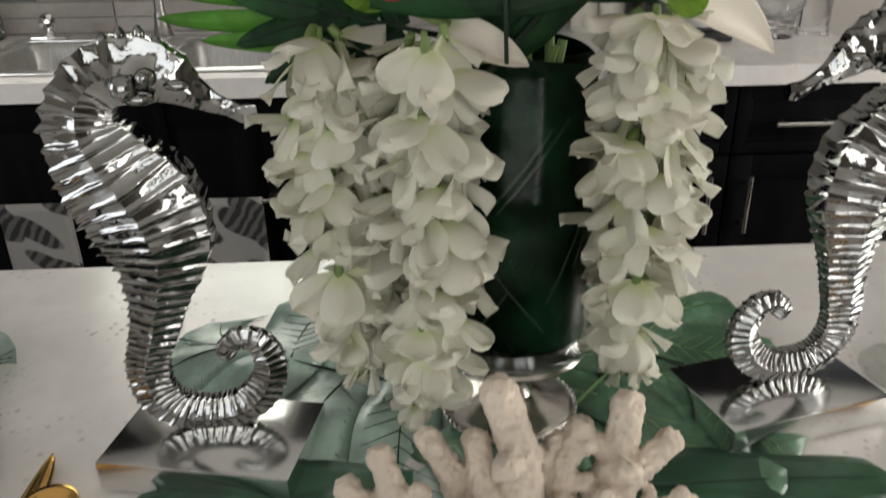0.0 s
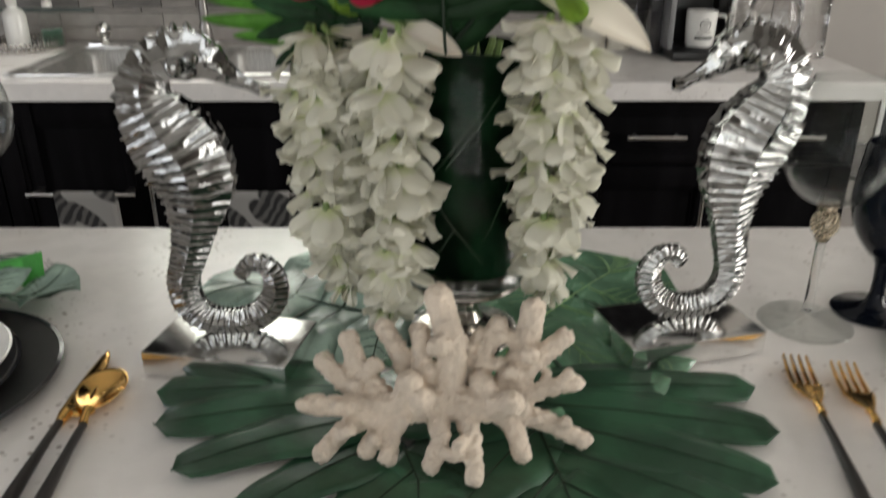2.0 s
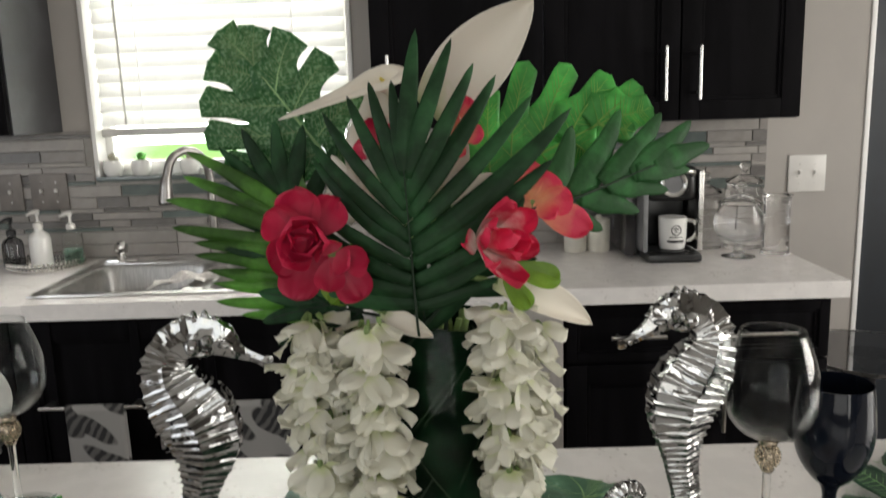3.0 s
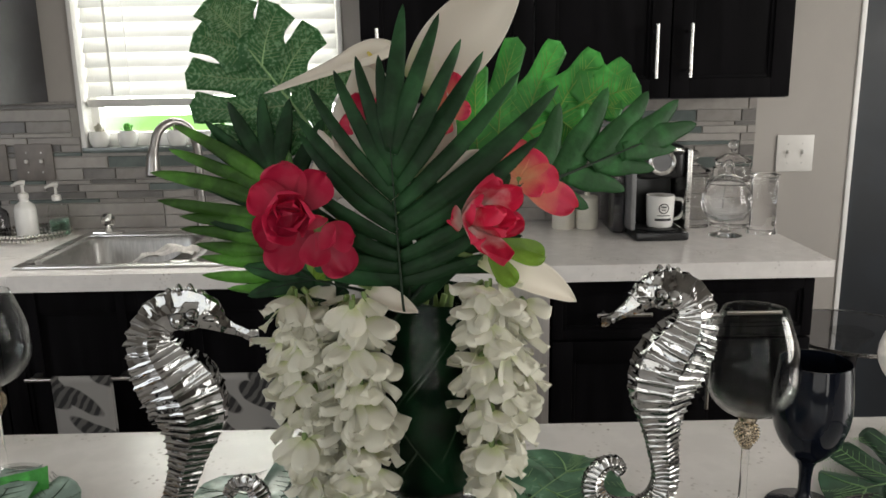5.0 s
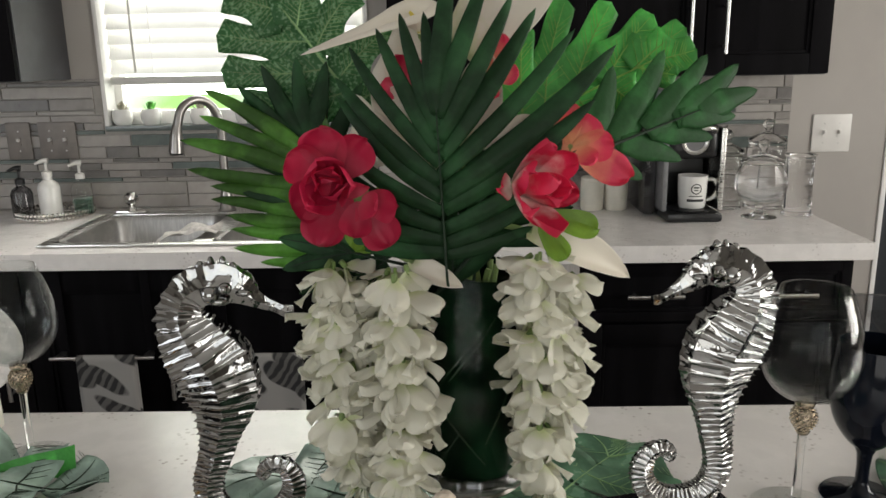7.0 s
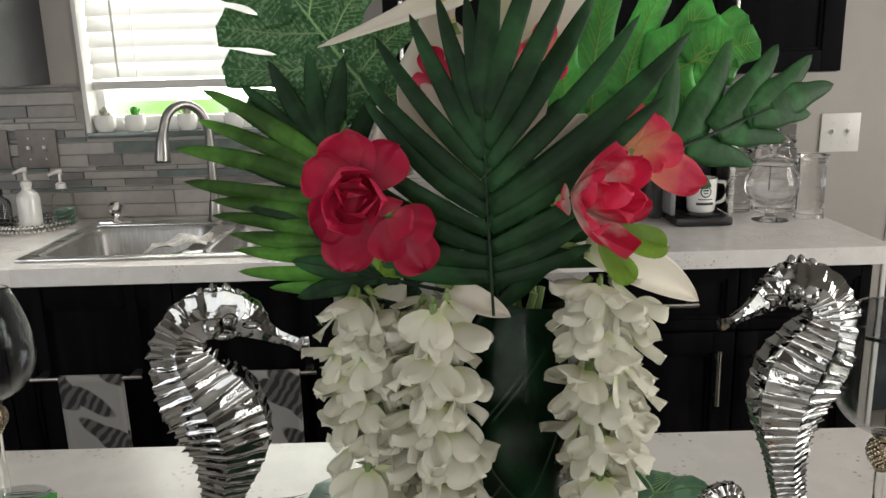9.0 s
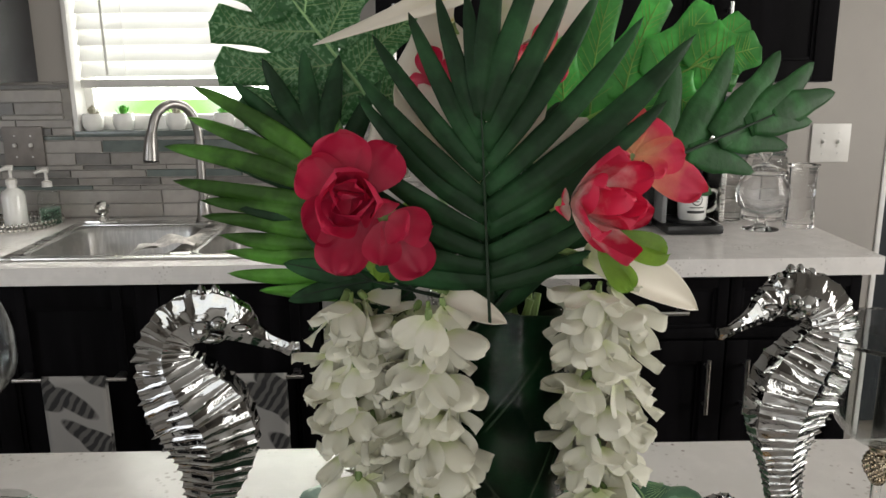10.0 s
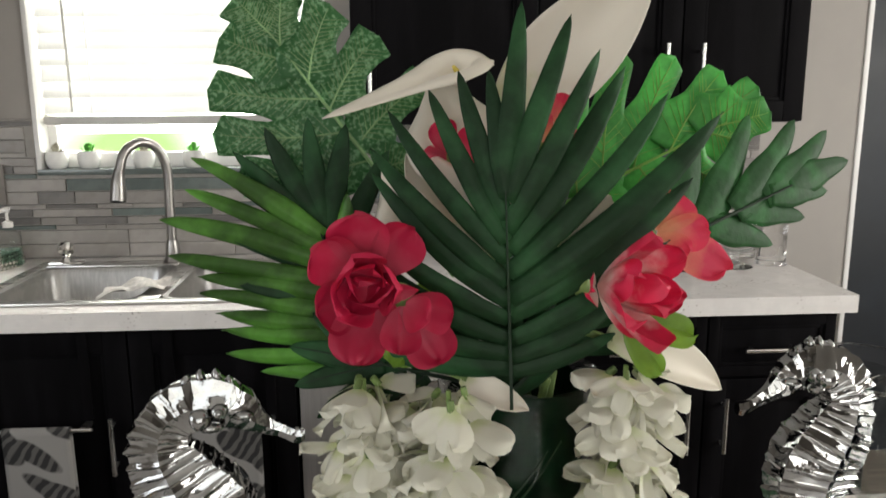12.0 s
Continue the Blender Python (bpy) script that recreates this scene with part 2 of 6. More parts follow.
def sheet(fn, nu, nv, bm=None, thick=0.0, uv=True):
    """A surface fn(u, v) -> place, u and v in 0..1; with a thickness where given."""
    bm = bm or bmesh.new()
    layer = bm.loops.layers.uv.verify() if uv else None
    g = [[bm.verts.new(fn(i / nu, j / nv)) for j in range(nv + 1)] for i in range(nu + 1)]
    for i in range(nu):
        for j in range(nv):
            f = bm.faces.new((g[i][j], g[i + 1][j], g[i + 1][j + 1], g[i][j + 1]))
            if layer:
                for loop, (a, b) in zip(f.loops, ((i, j), (i + 1, j), (i + 1, j + 1), (i, j + 1))):
                    loop[layer].uv = (a / nu, b / nv)
    return bm


def structure(name, bm, material, label, category, smooth=0):
    return tagged(part(name, bm, material, smooth=smooth), label, category, kind="structure")


# ---- the room ----
structure("floor", box(-3.2, 3.2, -3.2, 2.72, -0.1, 0.0), M_FLOOR, "brown wood plank floor of the kitchen", "floor")
structure("ceiling", box(-3.2, 3.2, -3.2, 2.72, 2.5, 2.6), M_CEIL, "white painted ceiling", "ceiling")

# north wall with the window opening
WX0, WX1, WZ0, WZ1 = -1.085, -0.272, 1.172, 2.12
wall = structure("wall_north", box(-3.2, WX0, 2.6, 2.72, 0, 2.5), M_WALL, "grey painted kitchen wall behind the counter", "wall")
for nm, b in (("wall_panel", (WX1, 1.3, 2.6, 2.72, 0, 2.5)), ("wall_panel", (WX0, WX1, 2.6, 2.72, 0, WZ0)), ("wall_panel", (WX0, WX1, 2.6, 2.72, WZ1, 2.5))):
    part(nm, box(*b), M_WALL, wall, smooth=0)
part("corner_bead", box(1.3, 1.316, 2.594, 2.726, 0, 2.5, 0.003), M_TRIM, wall, "white corner bead at the end of the wall")
# dark region past the wall end is unidentified; added navy walls close it
structure("wall_alcove", box(1.3, 3.2, 3.05, 3.15, 0, 2.6), M_NAVY, "added dark navy wall closing the opening beyond the kitchen", "wall")
# unseen east wall; its window opening is added for the fill lamp
we = structure("wall_east", box(3.1, 3.2, -3.2, 0.0, 0, 2.6), M_WALL, "grey painted side wall, unseen, with an added window opening", "wall")
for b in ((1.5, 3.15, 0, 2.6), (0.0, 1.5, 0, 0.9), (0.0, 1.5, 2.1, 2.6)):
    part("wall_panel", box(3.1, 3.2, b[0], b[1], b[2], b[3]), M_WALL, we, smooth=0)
structure("wall_alcove_return", box(1.3, 1.4, 2.73, 3.05, 0, 2.6), M_NAVY, "added dark navy return of the closing wall", "wall")
structure("floor_alcove", box(1.3, 3.2, 2.72, 3.15, -0.1, 0.0), M_FLOOR, "brown wood plank floor in the alcove", "floor")
structure("ceiling_alcove", box(1.3, 3.2, 2.72, 3.15, 2.5, 2.6), M_CEIL, "white painted alcove ceiling", "ceiling")
# unseen west wall; its side window opening behind the camera's shoulder is added for the fill lamp
w = structure("wall_west", box(-2.72, -2.62, 0.85, 2.6, 0, 2.5), M_WALL, "grey painted side wall, unseen, with an added window opening", "wall")
part("wall_panel", box(-2.72, -2.62, -3.2, -0.45, 0, 2.5), M_WALL, w, smooth=0)
part("wall_panel", box(-2.72, -2.62, -0.45, 0.85, 0, 0.9), M_WALL, w, smooth=0)
part("wall_panel", box(-2.72, -2.62, -0.45, 0.85, 2.1, 2.5), M_WALL, w, smooth=0)
# unseen south wall; the wide window is added for the fill lamp, the glazed door assumed
w = structure("wall_south", box(-2.62, -1.8, -3.2, -3.1, 0, 2.5), M_WALL, "grey painted wall, unseen, with an added wide window and a glazed door", "wall")
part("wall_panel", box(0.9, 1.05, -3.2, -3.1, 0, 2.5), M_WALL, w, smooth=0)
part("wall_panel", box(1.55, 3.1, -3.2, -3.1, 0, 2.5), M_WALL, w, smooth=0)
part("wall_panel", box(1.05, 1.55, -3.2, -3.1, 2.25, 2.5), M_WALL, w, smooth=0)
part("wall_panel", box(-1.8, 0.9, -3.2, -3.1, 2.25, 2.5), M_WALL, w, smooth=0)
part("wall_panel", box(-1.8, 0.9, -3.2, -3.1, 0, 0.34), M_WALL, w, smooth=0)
structure("ground", box(-60, 60, -60, 60, -0.3, -0.12), M_GROUND, "pale paved ground outside the house", "ground")
# flat emissive sheet stands in for the daylit garden behind the blind
structure("backdrop", sheet(lambda u, v: (-4 + 7 * u, 5.2, -0.1 + 4.2 * v), 2, 2), glow("garden_glow", (0.45, 0.85, 0.25), 1.5), "glowing sheet standing in for the overexposed garden outside the window", "backdrop")

# window: frame, sill, pane and a half-lowered slatted blind
win = tagged(thing("window_1", "white framed kitchen window above the sink", "window", pose(0, 0, 0)), kind="structure")
for nm, b in (("window_frame", (WX0, WX0 + 0.035, 2.66, 2.7, WZ0, WZ1)), ("window_frame", (WX1 - 0.035, WX1, 2.66, 2.7, WZ0, WZ1)),
              ("window_frame", (WX0 + 0.035, WX1 - 0.035, 2.66, 2.7, WZ0, WZ0 + 0.045)), ("window_frame", (WX0 + 0.035, WX1 - 0.035, 2.66, 2.7, WZ1 - 0.04, WZ1)),
              ("casing", (WX0 - 0.002, WX0 + 0.012, 2.592, 2.66, WZ0, WZ1)), ("casing", (WX1 - 0.012, WX1 + 0.002, 2.592, 2.66, WZ0, WZ1))):
    part(nm, box(*b, 0.003), M_TRIM, win)
pane = part("pane", box(WX0 + 0.035, WX1 - 0.035, 2.678, 2.682, WZ0 + 0.045, WZ1 - 0.04), M_PANE, win, smooth=0)
pane.visible_shadow = False
part("window_sill", box(WX0 + 0.001, WX1 - 0.001, 2.585, 2.66, WZ0 - 0.012, WZ0 + 0.004, 0.002), M_TILES[3], win, "grey tiled window sill")
blind = thing("window_blind", "white slatted blind lowered most of the way over the window", "blind", pose(0, 0, 0))
slat_me = finish("slat", sheet(lambda u, v: (WX0 + 0.02 + (WX1 - WX0 - 0.04) * u, 0.048 * (v - 0.5) * math.sin(radians(24)) + 0.005 * math.sin(math.pi * v), 0.048 * (v - 0.5) * math.cos(radians(18)) + 0.003 * math.sin(math.pi * v)), 2, 6), M_BLIND)
for i in range(17):
    o = new("slat", slat_me)
    o.parent, o.location = blind, (0, 2.632, 1.352 + 0.044 * i)
part("bottom_rail", box(WX0 + 0.02, WX1 - 0.02, 2.615, 2.65, 1.298, 1.322, 0.004), M_RAIL, blind)
part("head_rail", box(WX0 + 0.014, WX1 - 0.014, 2.605, 2.655, 2.07, 2.115, 0.004), M_TRIM, blind)
part("tilt_wand", tube([(-0.985, 2.606, 2.07), (-0.983, 2.604, 1.7), (-0.98, 2.604, 1.335)], 0.0035, 8), M_RAIL, blind)
for cx in (-0.93, -0.45):
    part("ladder_cord", tube([(cx, 2.612, 2.07), (cx, 2.612, 1.7), (cx, 2.612, 1.32)], 0.0012, 6, n=4), M_TRIM, blind)


# ---- kitchen run along the north wall ----
def bar_handle(parent, m, length=0.137):
    bm = tube([(-length / 2, 0, 0), (0, 0, 0), (length / 2, 0, 0)], 0.0052, 12, n=4)
    for s in (-1, 1):
        tube([(s * length * 0.36, 0, 0), (s * length * 0.36, 0.012, 0), (s * length * 0.36, 0.026, 0)], 0.004, 8, bm, 3)
    return part("handle", bm, M_STEEL, parent, "brushed steel bar handle", m=m)


def shaker(x0, x1, z0, z1, y, parent, name):
    """A framed front: recessed panel with rails and stiles, its face at y towards the room."""
    w = 0.052 if z1 - z0 > 0.2 else 0.026
    door = part(name, box(x0 + w + 0.008, x1 - w - 0.008, y + 0.010, y + 0.018, z0 + w + 0.008, z1 - w - 0.008, 0.001), M_CAB, parent)
    for nm, b in (("stile", (x0, x0 + w, z0, z1)), ("stile", (x1 - w, x1, z0, z1)), ("rail", (x0 + w, x1 - w, z0, z0 + w)), ("rail", (x0 + w, x1 - w, z1 - w, z1))):
        part(nm, box(b[0], b[1], y, y + 0.019, b[2], b[3], 0.0022), M_CAB, door)
    for b in ((x0 + w, x0 + w + 0.009, z0 + w, z1 - w), (x1 - w - 0.009, x1 - w, z0 + w, z1 - w), (x0 + w + 0.009, x1 - w - 0.009, z0 + w, z0 + w + 0.009), (x0 + w + 0.009, x1 - w - 0.009, z1 - w - 0.009, z1 - w)):
        part("moulding", box(b[0], b[1], y + 0.005, y + 0.013, b[2], b[3], 0.002), M_CAB, door)
    return door


def base_cabinet(x0, x1, doors, drawers, handles):
    c = thing("base_cabinet", "black espresso base cabinet with framed doors under the worktop", "cabinet", pose(0, 0, 0), "base cabinets")
    part("body", box(x0 + 0.001, x1 - 0.001, 2.05, 2.598, 0.1, 0.74 if x0 < -0.34 and x1 > -1.03 else 0.876), M_CAB, c, smooth=0)
    part("plinth", box(x0 + 0.001, x1 - 0.001, 2.10, 2.59, 0.0, 0.1), M_CAB, c, smooth=0)
    top = 0.868 if not drawers else 0.712
    for d0, d1, hx in doors:
        door = shaker(d0 + 0.002, d1 - 0.002, 0.105, top, 2.03, c, "door")
        if hx is not None:
            bar_handle(door, pose(hx, 2.006, 0.603, 0, 90, 0))
    for d0, d1, hx in drawers:
        dr = shaker(d0 + 0.002, d1 - 0.002, 0.718, 0.868, 2.03, c, "drawer_front")
        if hx is not None:
            bar_handle(dr, pose(hx, 2.006, 0.789))
    return c


base_cabinet(-1.75, -1.10, [(-1.75, -1.10, -1.15)], [], 0)
base_cabinet(-1.10, -0.32, [(-1.10, -0.69, -0.733), (-0.69, -0.32, None)], [], 0)
base_cabinet(0.29, 0.95, [(0.29, 0.638, 0.592), (0.638, 0.95, 0.684)], [(0.29, 0.638, 0.468), (0.638, 0.95, 0.79)], 0)
dish = thing("dishwasher", "stainless steel dishwasher built in beside the sink", "dishwasher", pose(0, 0, 0))
part("body", box(-0.317, 0.287, 2.06, 2.59, 0.02, 0.872), M_BLACKPLASTIC, dish, smooth=0)
M_FRONT = mat("satin_steel_front", (0.55, 0.525, 0.50), 0.52, 1.0, var=0.05, scale=30, stretch=(12, 12, 0.3))
part("door", box(-0.315, 0.285, 2.032, 2.06, 0.11, 0.78, 0.006), M_FRONT, dish)
part("control_panel", box(-0.315, 0.285, 2.032, 2.06, 0.785, 0.87, 0.005), M_FRONT, dish)
part("handle", tube([(-0.24, 2.012, 0.74), (0, 2.008, 0.74), (0.21, 2.012, 0.74)], 0.008, 12), M_STEEL, dish)

# worktop around the sink cut-out
SX0, SX1, SY0, SY1 = -1.045, -0.33, 2.085, 2.50
wt = tagged(part("worktop", box(-1.75, SX0, 2.0, 2.598, 0.878, 0.92, 0.003), M_QUARTZ), "white quartz worktop along the wall with a square edge", "worktop")
for b in ((SX1, 0.978, 2.0, 2.598), (SX0, SX1, 2.0, SY0), (SX0, SX1, SY1, 2.598)):
    part("slab", box(b[0], b[1], b[2], b[3], 0.878, 0.92, 0.0), M_QUARTZ, wt, smooth=0)


def bowl(x0, x1, y0, y1, depth):
    """A rounded sink bowl open at the top, from z 0.926 down."""
    bm = bmesh.new()
    prof = ((0.0, 0.0), (0.012, -0.004), (0.02, -0.02), (0.024, -depth + 0.03), (0.034, -depth + 0.008), (0.06, -depth))
    rings = []
    for ins, dz in prof:
        r = 0.05
        ring = []
        for cx, cy, a0 in ((x1 - ins - r, y1 - ins - r, 0), (x0 + ins + r, y1 - ins - r, 90), (x0 + ins + r, y0 + ins + r, 180), (x1 - ins - r, y0 + ins + r, 270)):
            for k in range(6):
                a = radians(a0 + 18 * k)
                ring.append(bm.verts.new((cx + r * math.cos(a), cy + r * math.sin(a), 0.926 + dz)))
        rings.append(ring)
    for a, b in zip(rings, rings[1:]):
        for k in range(24):
            bm.faces.new((a[k], b[k], b[(k + 1) % 24], a[(k + 1) % 24]))
    bm.faces.new(rings[-1])
    return bm


sink = thing("kitchen_sink", "stainless steel double bowl drop-in kitchen sink", "sink", pose(0, 0, 0))
part("bowl", bowl(-1.035, -0.675, 2.085, 2.455, 0.17), M_SINK, sink)
part("bowl", bowl(-0.635, -0.335, 2.085, 2.455, 0.17), M_SINK, sink)
rim = bmesh.new()
for b in ((-1.062, -1.033, 2.06, 2.515), (-0.337, -0.31, 2.06, 2.515), (-1.033, -0.337, 2.06, 2.089), (-1.033, -0.337, 2.451, 2.515), (-0.68, -0.63, 2.089, 2.451)):
    box(b[0], b[1], b[2], b[3], 0.9205, 0.9275, 0.003, rim)
part("rim", rim, M_STEEL, sink)
for cx in (-0.855, -0.485):
    part("drain", lathe([(0.0, 0.757), (0.03, 0.757), (0.04, 0.7585), (0.042, 0.7565)], 24, m=pose(cx, 2.27, 0)), M_CHROME, sink)

# upper cabinets
def upper_cabinet(x0, x1, z0, doors, label):
    c = thing("wall_cabinet", label, "cabinet", pose(0, 0, 0), "wall cabinets")
    part("body", box(x0, x1, 2.315, 2.598, z0, 2.25, 0.001), M_CAB_SHEEN, c, smooth=0)
    part("cornice", box(x0 - 0.01, x1 + 0.01, 2.28, 2.598, 2.25, 2.30, 0.006), M_CAB, c)
    for d0, d1, hx in doors:
        door = shaker(d0 + 0.002, d1 - 0.002, z0 + 0.003, 2.245, 2.294, c, "door")
        bar_handle(door, pose(hx, 2.27, 1.43, 0, 90, 0), 0.14)


upper_cabinet(-0.19, 0.272, 1.303, [(-0.19, 0.272, -0.143)], "black wall cabinet with a single framed door")
upper_cabinet(0.274, 0.965, 1.303, [(0.274, 0.638, 0.594), (0.638, 0.965, 0.685)], "black double-door wall cabinet with steel bar handles")
upper_cabinet(-1.75, -1.175, 1.318, [(-1.75, -1.175, -1.70)], "black wall cabinet beside the window")


# ---- materials of the table ----
def petal_mat(name, edge, heart, trans=0.3, rough=0.55, lo=0.05, hi=0.6, streak=0.12):
    """Cloth petal: colour runs from the heart to the edge along the petal, with fine streaks."""
    m = bpy.data.materials.new(name)
    m.use_nodes = True
    nt = m.node_tree
    L = nt.links.new
    b = nt.nodes["Principled BSDF"]
    uv = nt.nodes.new("ShaderNodeUVMap")
    sep = nt.nodes.new("ShaderNodeSeparateXYZ")
    L(uv.outputs["UV"], sep.inputs[0])
    tc = nt.nodes.new("ShaderNodeTexCoord")
    n = nt.nodes.new("ShaderNodeTexNoise")
    n.inputs["Scale"].default_value, n.inputs["Detail"].default_value = 70, 4
    L(tc.outputs["Object"], n.inputs["Vector"])
    ad = nt.nodes.new("ShaderNodeMath")
    ad.operation = "MULTIPLY_ADD"
    ad.inputs[1].default_value, ad.inputs[2].default_value = 0.7, -0.35
    L(n.outputs["Fac"], ad.inputs[0])
    sm = nt.nodes.new("ShaderNodeMath")
    L(sep.outputs["Y"], sm.inputs[0])
    L(ad.outputs[0], sm.inputs[1])
    r = nt.nodes.new("ShaderNodeValToRGB")
    r.color_ramp.elements[0].position, r.color_ramp.elements[0].color = lo, rgba(heart)
    r.color_ramp.elements[1].position, r.color_ramp.elements[1].color = hi, rgba(edge)
    L(sm.outputs[0], r.inputs["Fac"])
    info = nt.nodes.new("ShaderNodeObjectInfo")
    pr = nt.nodes.new("ShaderNodeMapRange")
    pr.inputs["To Min"].default_value, pr.inputs["To Max"].default_value = 1 - streak, 1 + streak * 0.4
    L(info.outputs["Random"], pr.inputs["Value"])
    h = nt.nodes.new("ShaderNodeHueSaturation")
    L(r.outputs["Color"], h.inputs["Color"])
    L(pr.outputs["Result"], h.inputs["Value"])
    L(h.outputs["Color"], b.inputs["Base Color"])
    b.inputs["Roughness"].default_value = rough
    bp = nt.nodes.new("ShaderNodeBump")
    bp.inputs["Strength"].default_value, bp.inputs["Distance"].default_value = 0.25, 0.001
    L(n.outputs["Fac"], bp.inputs["Height"])
    L(bp.outputs["Normal"], b.inputs["Normal"])
    tl = nt.nodes.new("ShaderNodeBsdfTranslucent")
    L(h.outputs["Color"], tl.inputs["Color"])
    ms = nt.nodes.new("ShaderNodeMixShader")
    ms.inputs["Fac"].default_value = trans
    L(b.outputs["BSDF"], ms.inputs[1])
    L(tl.outputs["BSDF"], ms.inputs[2])
    L(ms.outputs["Shader"], nt.nodes["Material Output"].inputs["Surface"])
    return m


M_LEAF_DARK = mat("dark_palm_leaf", (0.021, 0.074, 0.026), 0.55, ior=1.34, var=0.45, scale=16, bump=0.3, bump_scale=150, trans=0.32)
# lighter green puts the light on the side frond's lower fingers into colour
M_LEAF_LIT = mat("lit_palm_leaf", (0.10, 0.27, 0.04), 0.40, var=0.5, scale=14, bump=0.3, bump_scale=150, trans=0.45)
M_LEAF_MON = mat("monstera_leaf", (0.030, 0.125, 0.034), 0.55, ior=1.34, var=0.3, scale=30, bump=0.5, bump_scale=110, trans=0.3, stretch=(1, 1, 1))
# base green raised to carry the sheen on the monstera leaf
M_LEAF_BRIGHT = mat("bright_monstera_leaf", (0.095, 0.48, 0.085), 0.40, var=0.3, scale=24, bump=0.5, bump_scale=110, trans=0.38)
# both greens also lifted for window light coming through the leaf
M_LEAF_VEINED = mat("veined_monstera_leaf", (0.09, 0.30, 0.10), 0.4, var=0.25, scale=300, bump=0.6, bump_scale=160, trans=0.6, second=(0.30, 0.55, 0.30), mix=(0.50, 0.64))
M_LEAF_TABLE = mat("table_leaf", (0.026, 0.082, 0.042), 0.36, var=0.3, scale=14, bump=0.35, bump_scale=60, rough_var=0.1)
# the window's sheen on these leaves is put into a pale base colour
M_LEAF_SHEEN = mat("table_leaf_sheen", (0.33, 0.45, 0.38), 0.24, var=0.3, scale=14, bump=0.35, bump_scale=60, rough_var=0.1)
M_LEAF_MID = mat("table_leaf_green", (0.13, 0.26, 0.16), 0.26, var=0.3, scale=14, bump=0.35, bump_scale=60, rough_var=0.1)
M_VEIN = mat("leaf_vein", (0.27, 0.46, 0.20), 0.5, var=0.2, trans=0.2)
M_VEIN_BRIGHT = mat("leaf_vein_bright", (0.26, 0.5, 0.10), 0.5, var=0.2, trans=0.4)
M_VEIN_DARK = mat("leaf_vein_dark", (0.007, 0.024, 0.009), 0.75, var=0.2)
M_LIME = mat("lime_leaf", (0.20, 0.36, 0.04), 0.45, var=0.2, scale=25, trans=0.4)
M_STEM = mat("flower_stem", (0.16, 0.24, 0.07), 0.55, var=0.25)
M_WHITE = petal_mat("white_petal", (0.76, 0.745, 0.64), (0.62, 0.68, 0.36), 0.3, lo=-0.05, hi=0.32)
M_CALLA = petal_mat("calla_petal", (0.80, 0.75, 0.655), (0.62, 0.66, 0.40), 0.25, lo=-0.1, hi=0.25)
M_RED = petal_mat("crimson_petal", (0.60, 0.016, 0.075), (0.66, 0.10, 0.16), 0.22, lo=0.0, hi=0.55, streak=0.35)
M_PINK = petal_mat("pink_tipped_petal", (0.68, 0.018, 0.075), (0.87, 0.70, 0.64), 0.25, lo=0.12, hi=0.52, streak=0.25)
M_CORALPINK = petal_mat("coral_pink_petal", (0.78, 0.06, 0.13), (0.86, 0.48, 0.26), 0.3, lo=0.0, hi=0.62, streak=0.15)
M_SPADIX = mat("spadix_yellow", (0.75, 0.6, 0.12), 0.7, var=0.2)
M_CORAL = mat("cream_coral", (0.64, 0.55, 0.455), 0.85, var=0.10, scale=30, bump=0.5, bump_scale=260)
M_SEAHORSE = mat("mirror_silver", (0.33, 0.33, 0.325), 0.06, 1.0, var=0.06, scale=40, bump=0.3, bump_scale=70, rough_var=0.03)
M_BLOCK = mat("silver_block", (0.80, 0.80, 0.79), 0.13, 1.0, var=0.05, scale=25, rough_var=0.05)
M_GOLD = mat("polished_gold", (0.86, 0.52, 0.17), 0.14, 1.0, var=0.06, scale=60, rough_var=0.06)
M_BLACKHANDLE = mat("black_handle", (0.018, 0.015, 0.014), 0.3, var=0.2)
M_CHARGER = mat("black_charger", (0.014, 0.0135, 0.014), 0.42, var=0.2, scale=50)
M_BLACKGLOSS = mat("black_gloss", (0.010, 0.011, 0.016), 0.08, var=0.1, coat=0.5)
M_BLACKGLASS = mat("black_glass", (0.006, 0.008, 0.014), 0.05, var=0.1, ior=1.35)
M_RHINE = mat("rhinestone_gold", (0.40, 0.34, 0.26), 0.2, 1.0, var=0.2, scale=300)
M_CLOTH = mat("textured_napkin", (0.62, 0.59, 0.56), 0.9, var=0.12, scale=80, bump=0.6, bump_scale=500)
M_CREAM = mat("cream_block", (0.78, 0.75, 0.66), 0.55, var=0.05, scale=20)
M_FOOT = mat("antique_silver", (0.55, 0.52, 0.48), 0.2, 1.0, var=0.15, scale=60)

# ---- the island ----
isl = thing("kitchen_island", "black kitchen island under a white quartz top", "island", pose(0, 0, 0))
part("body", box(-1.1, 1.1, 0.52, 1.09, 0.1, 0.878), M_CAB, isl, smooth=0)
part("plinth", box(-1.08, 1.08, 0.56, 1.05, 0.0, 0.1), M_CAB, isl, smooth=0)
tagged(part("island_top", box(-1.25, 1.25, 0.30, 1.128, 0.88, 0.92, 0.003), M_QUARTZ), "white flecked quartz island top laid for dinner", "island top")


def placed(base, tip, face):
    """A pose whose y runs from base to tip and whose z looks along face."""
    b, t = Vector(base), Vector(tip)
    y = (t - b).normalized()
    z = Vector(face)
    z = (z - y * z.dot(y)).normalized()
    x = y.cross(z)
    m = Matrix((x, y, z)).transposed().to_4x4()
    return Matrix.Translation(b) @ m


# ---- leaves ----
OUTLINE = [(0, 1.0), (22, 0.84), (45, 0.70), (75, 0.60), (105, 0.55), (135, 0.50), (170, 0.38)]


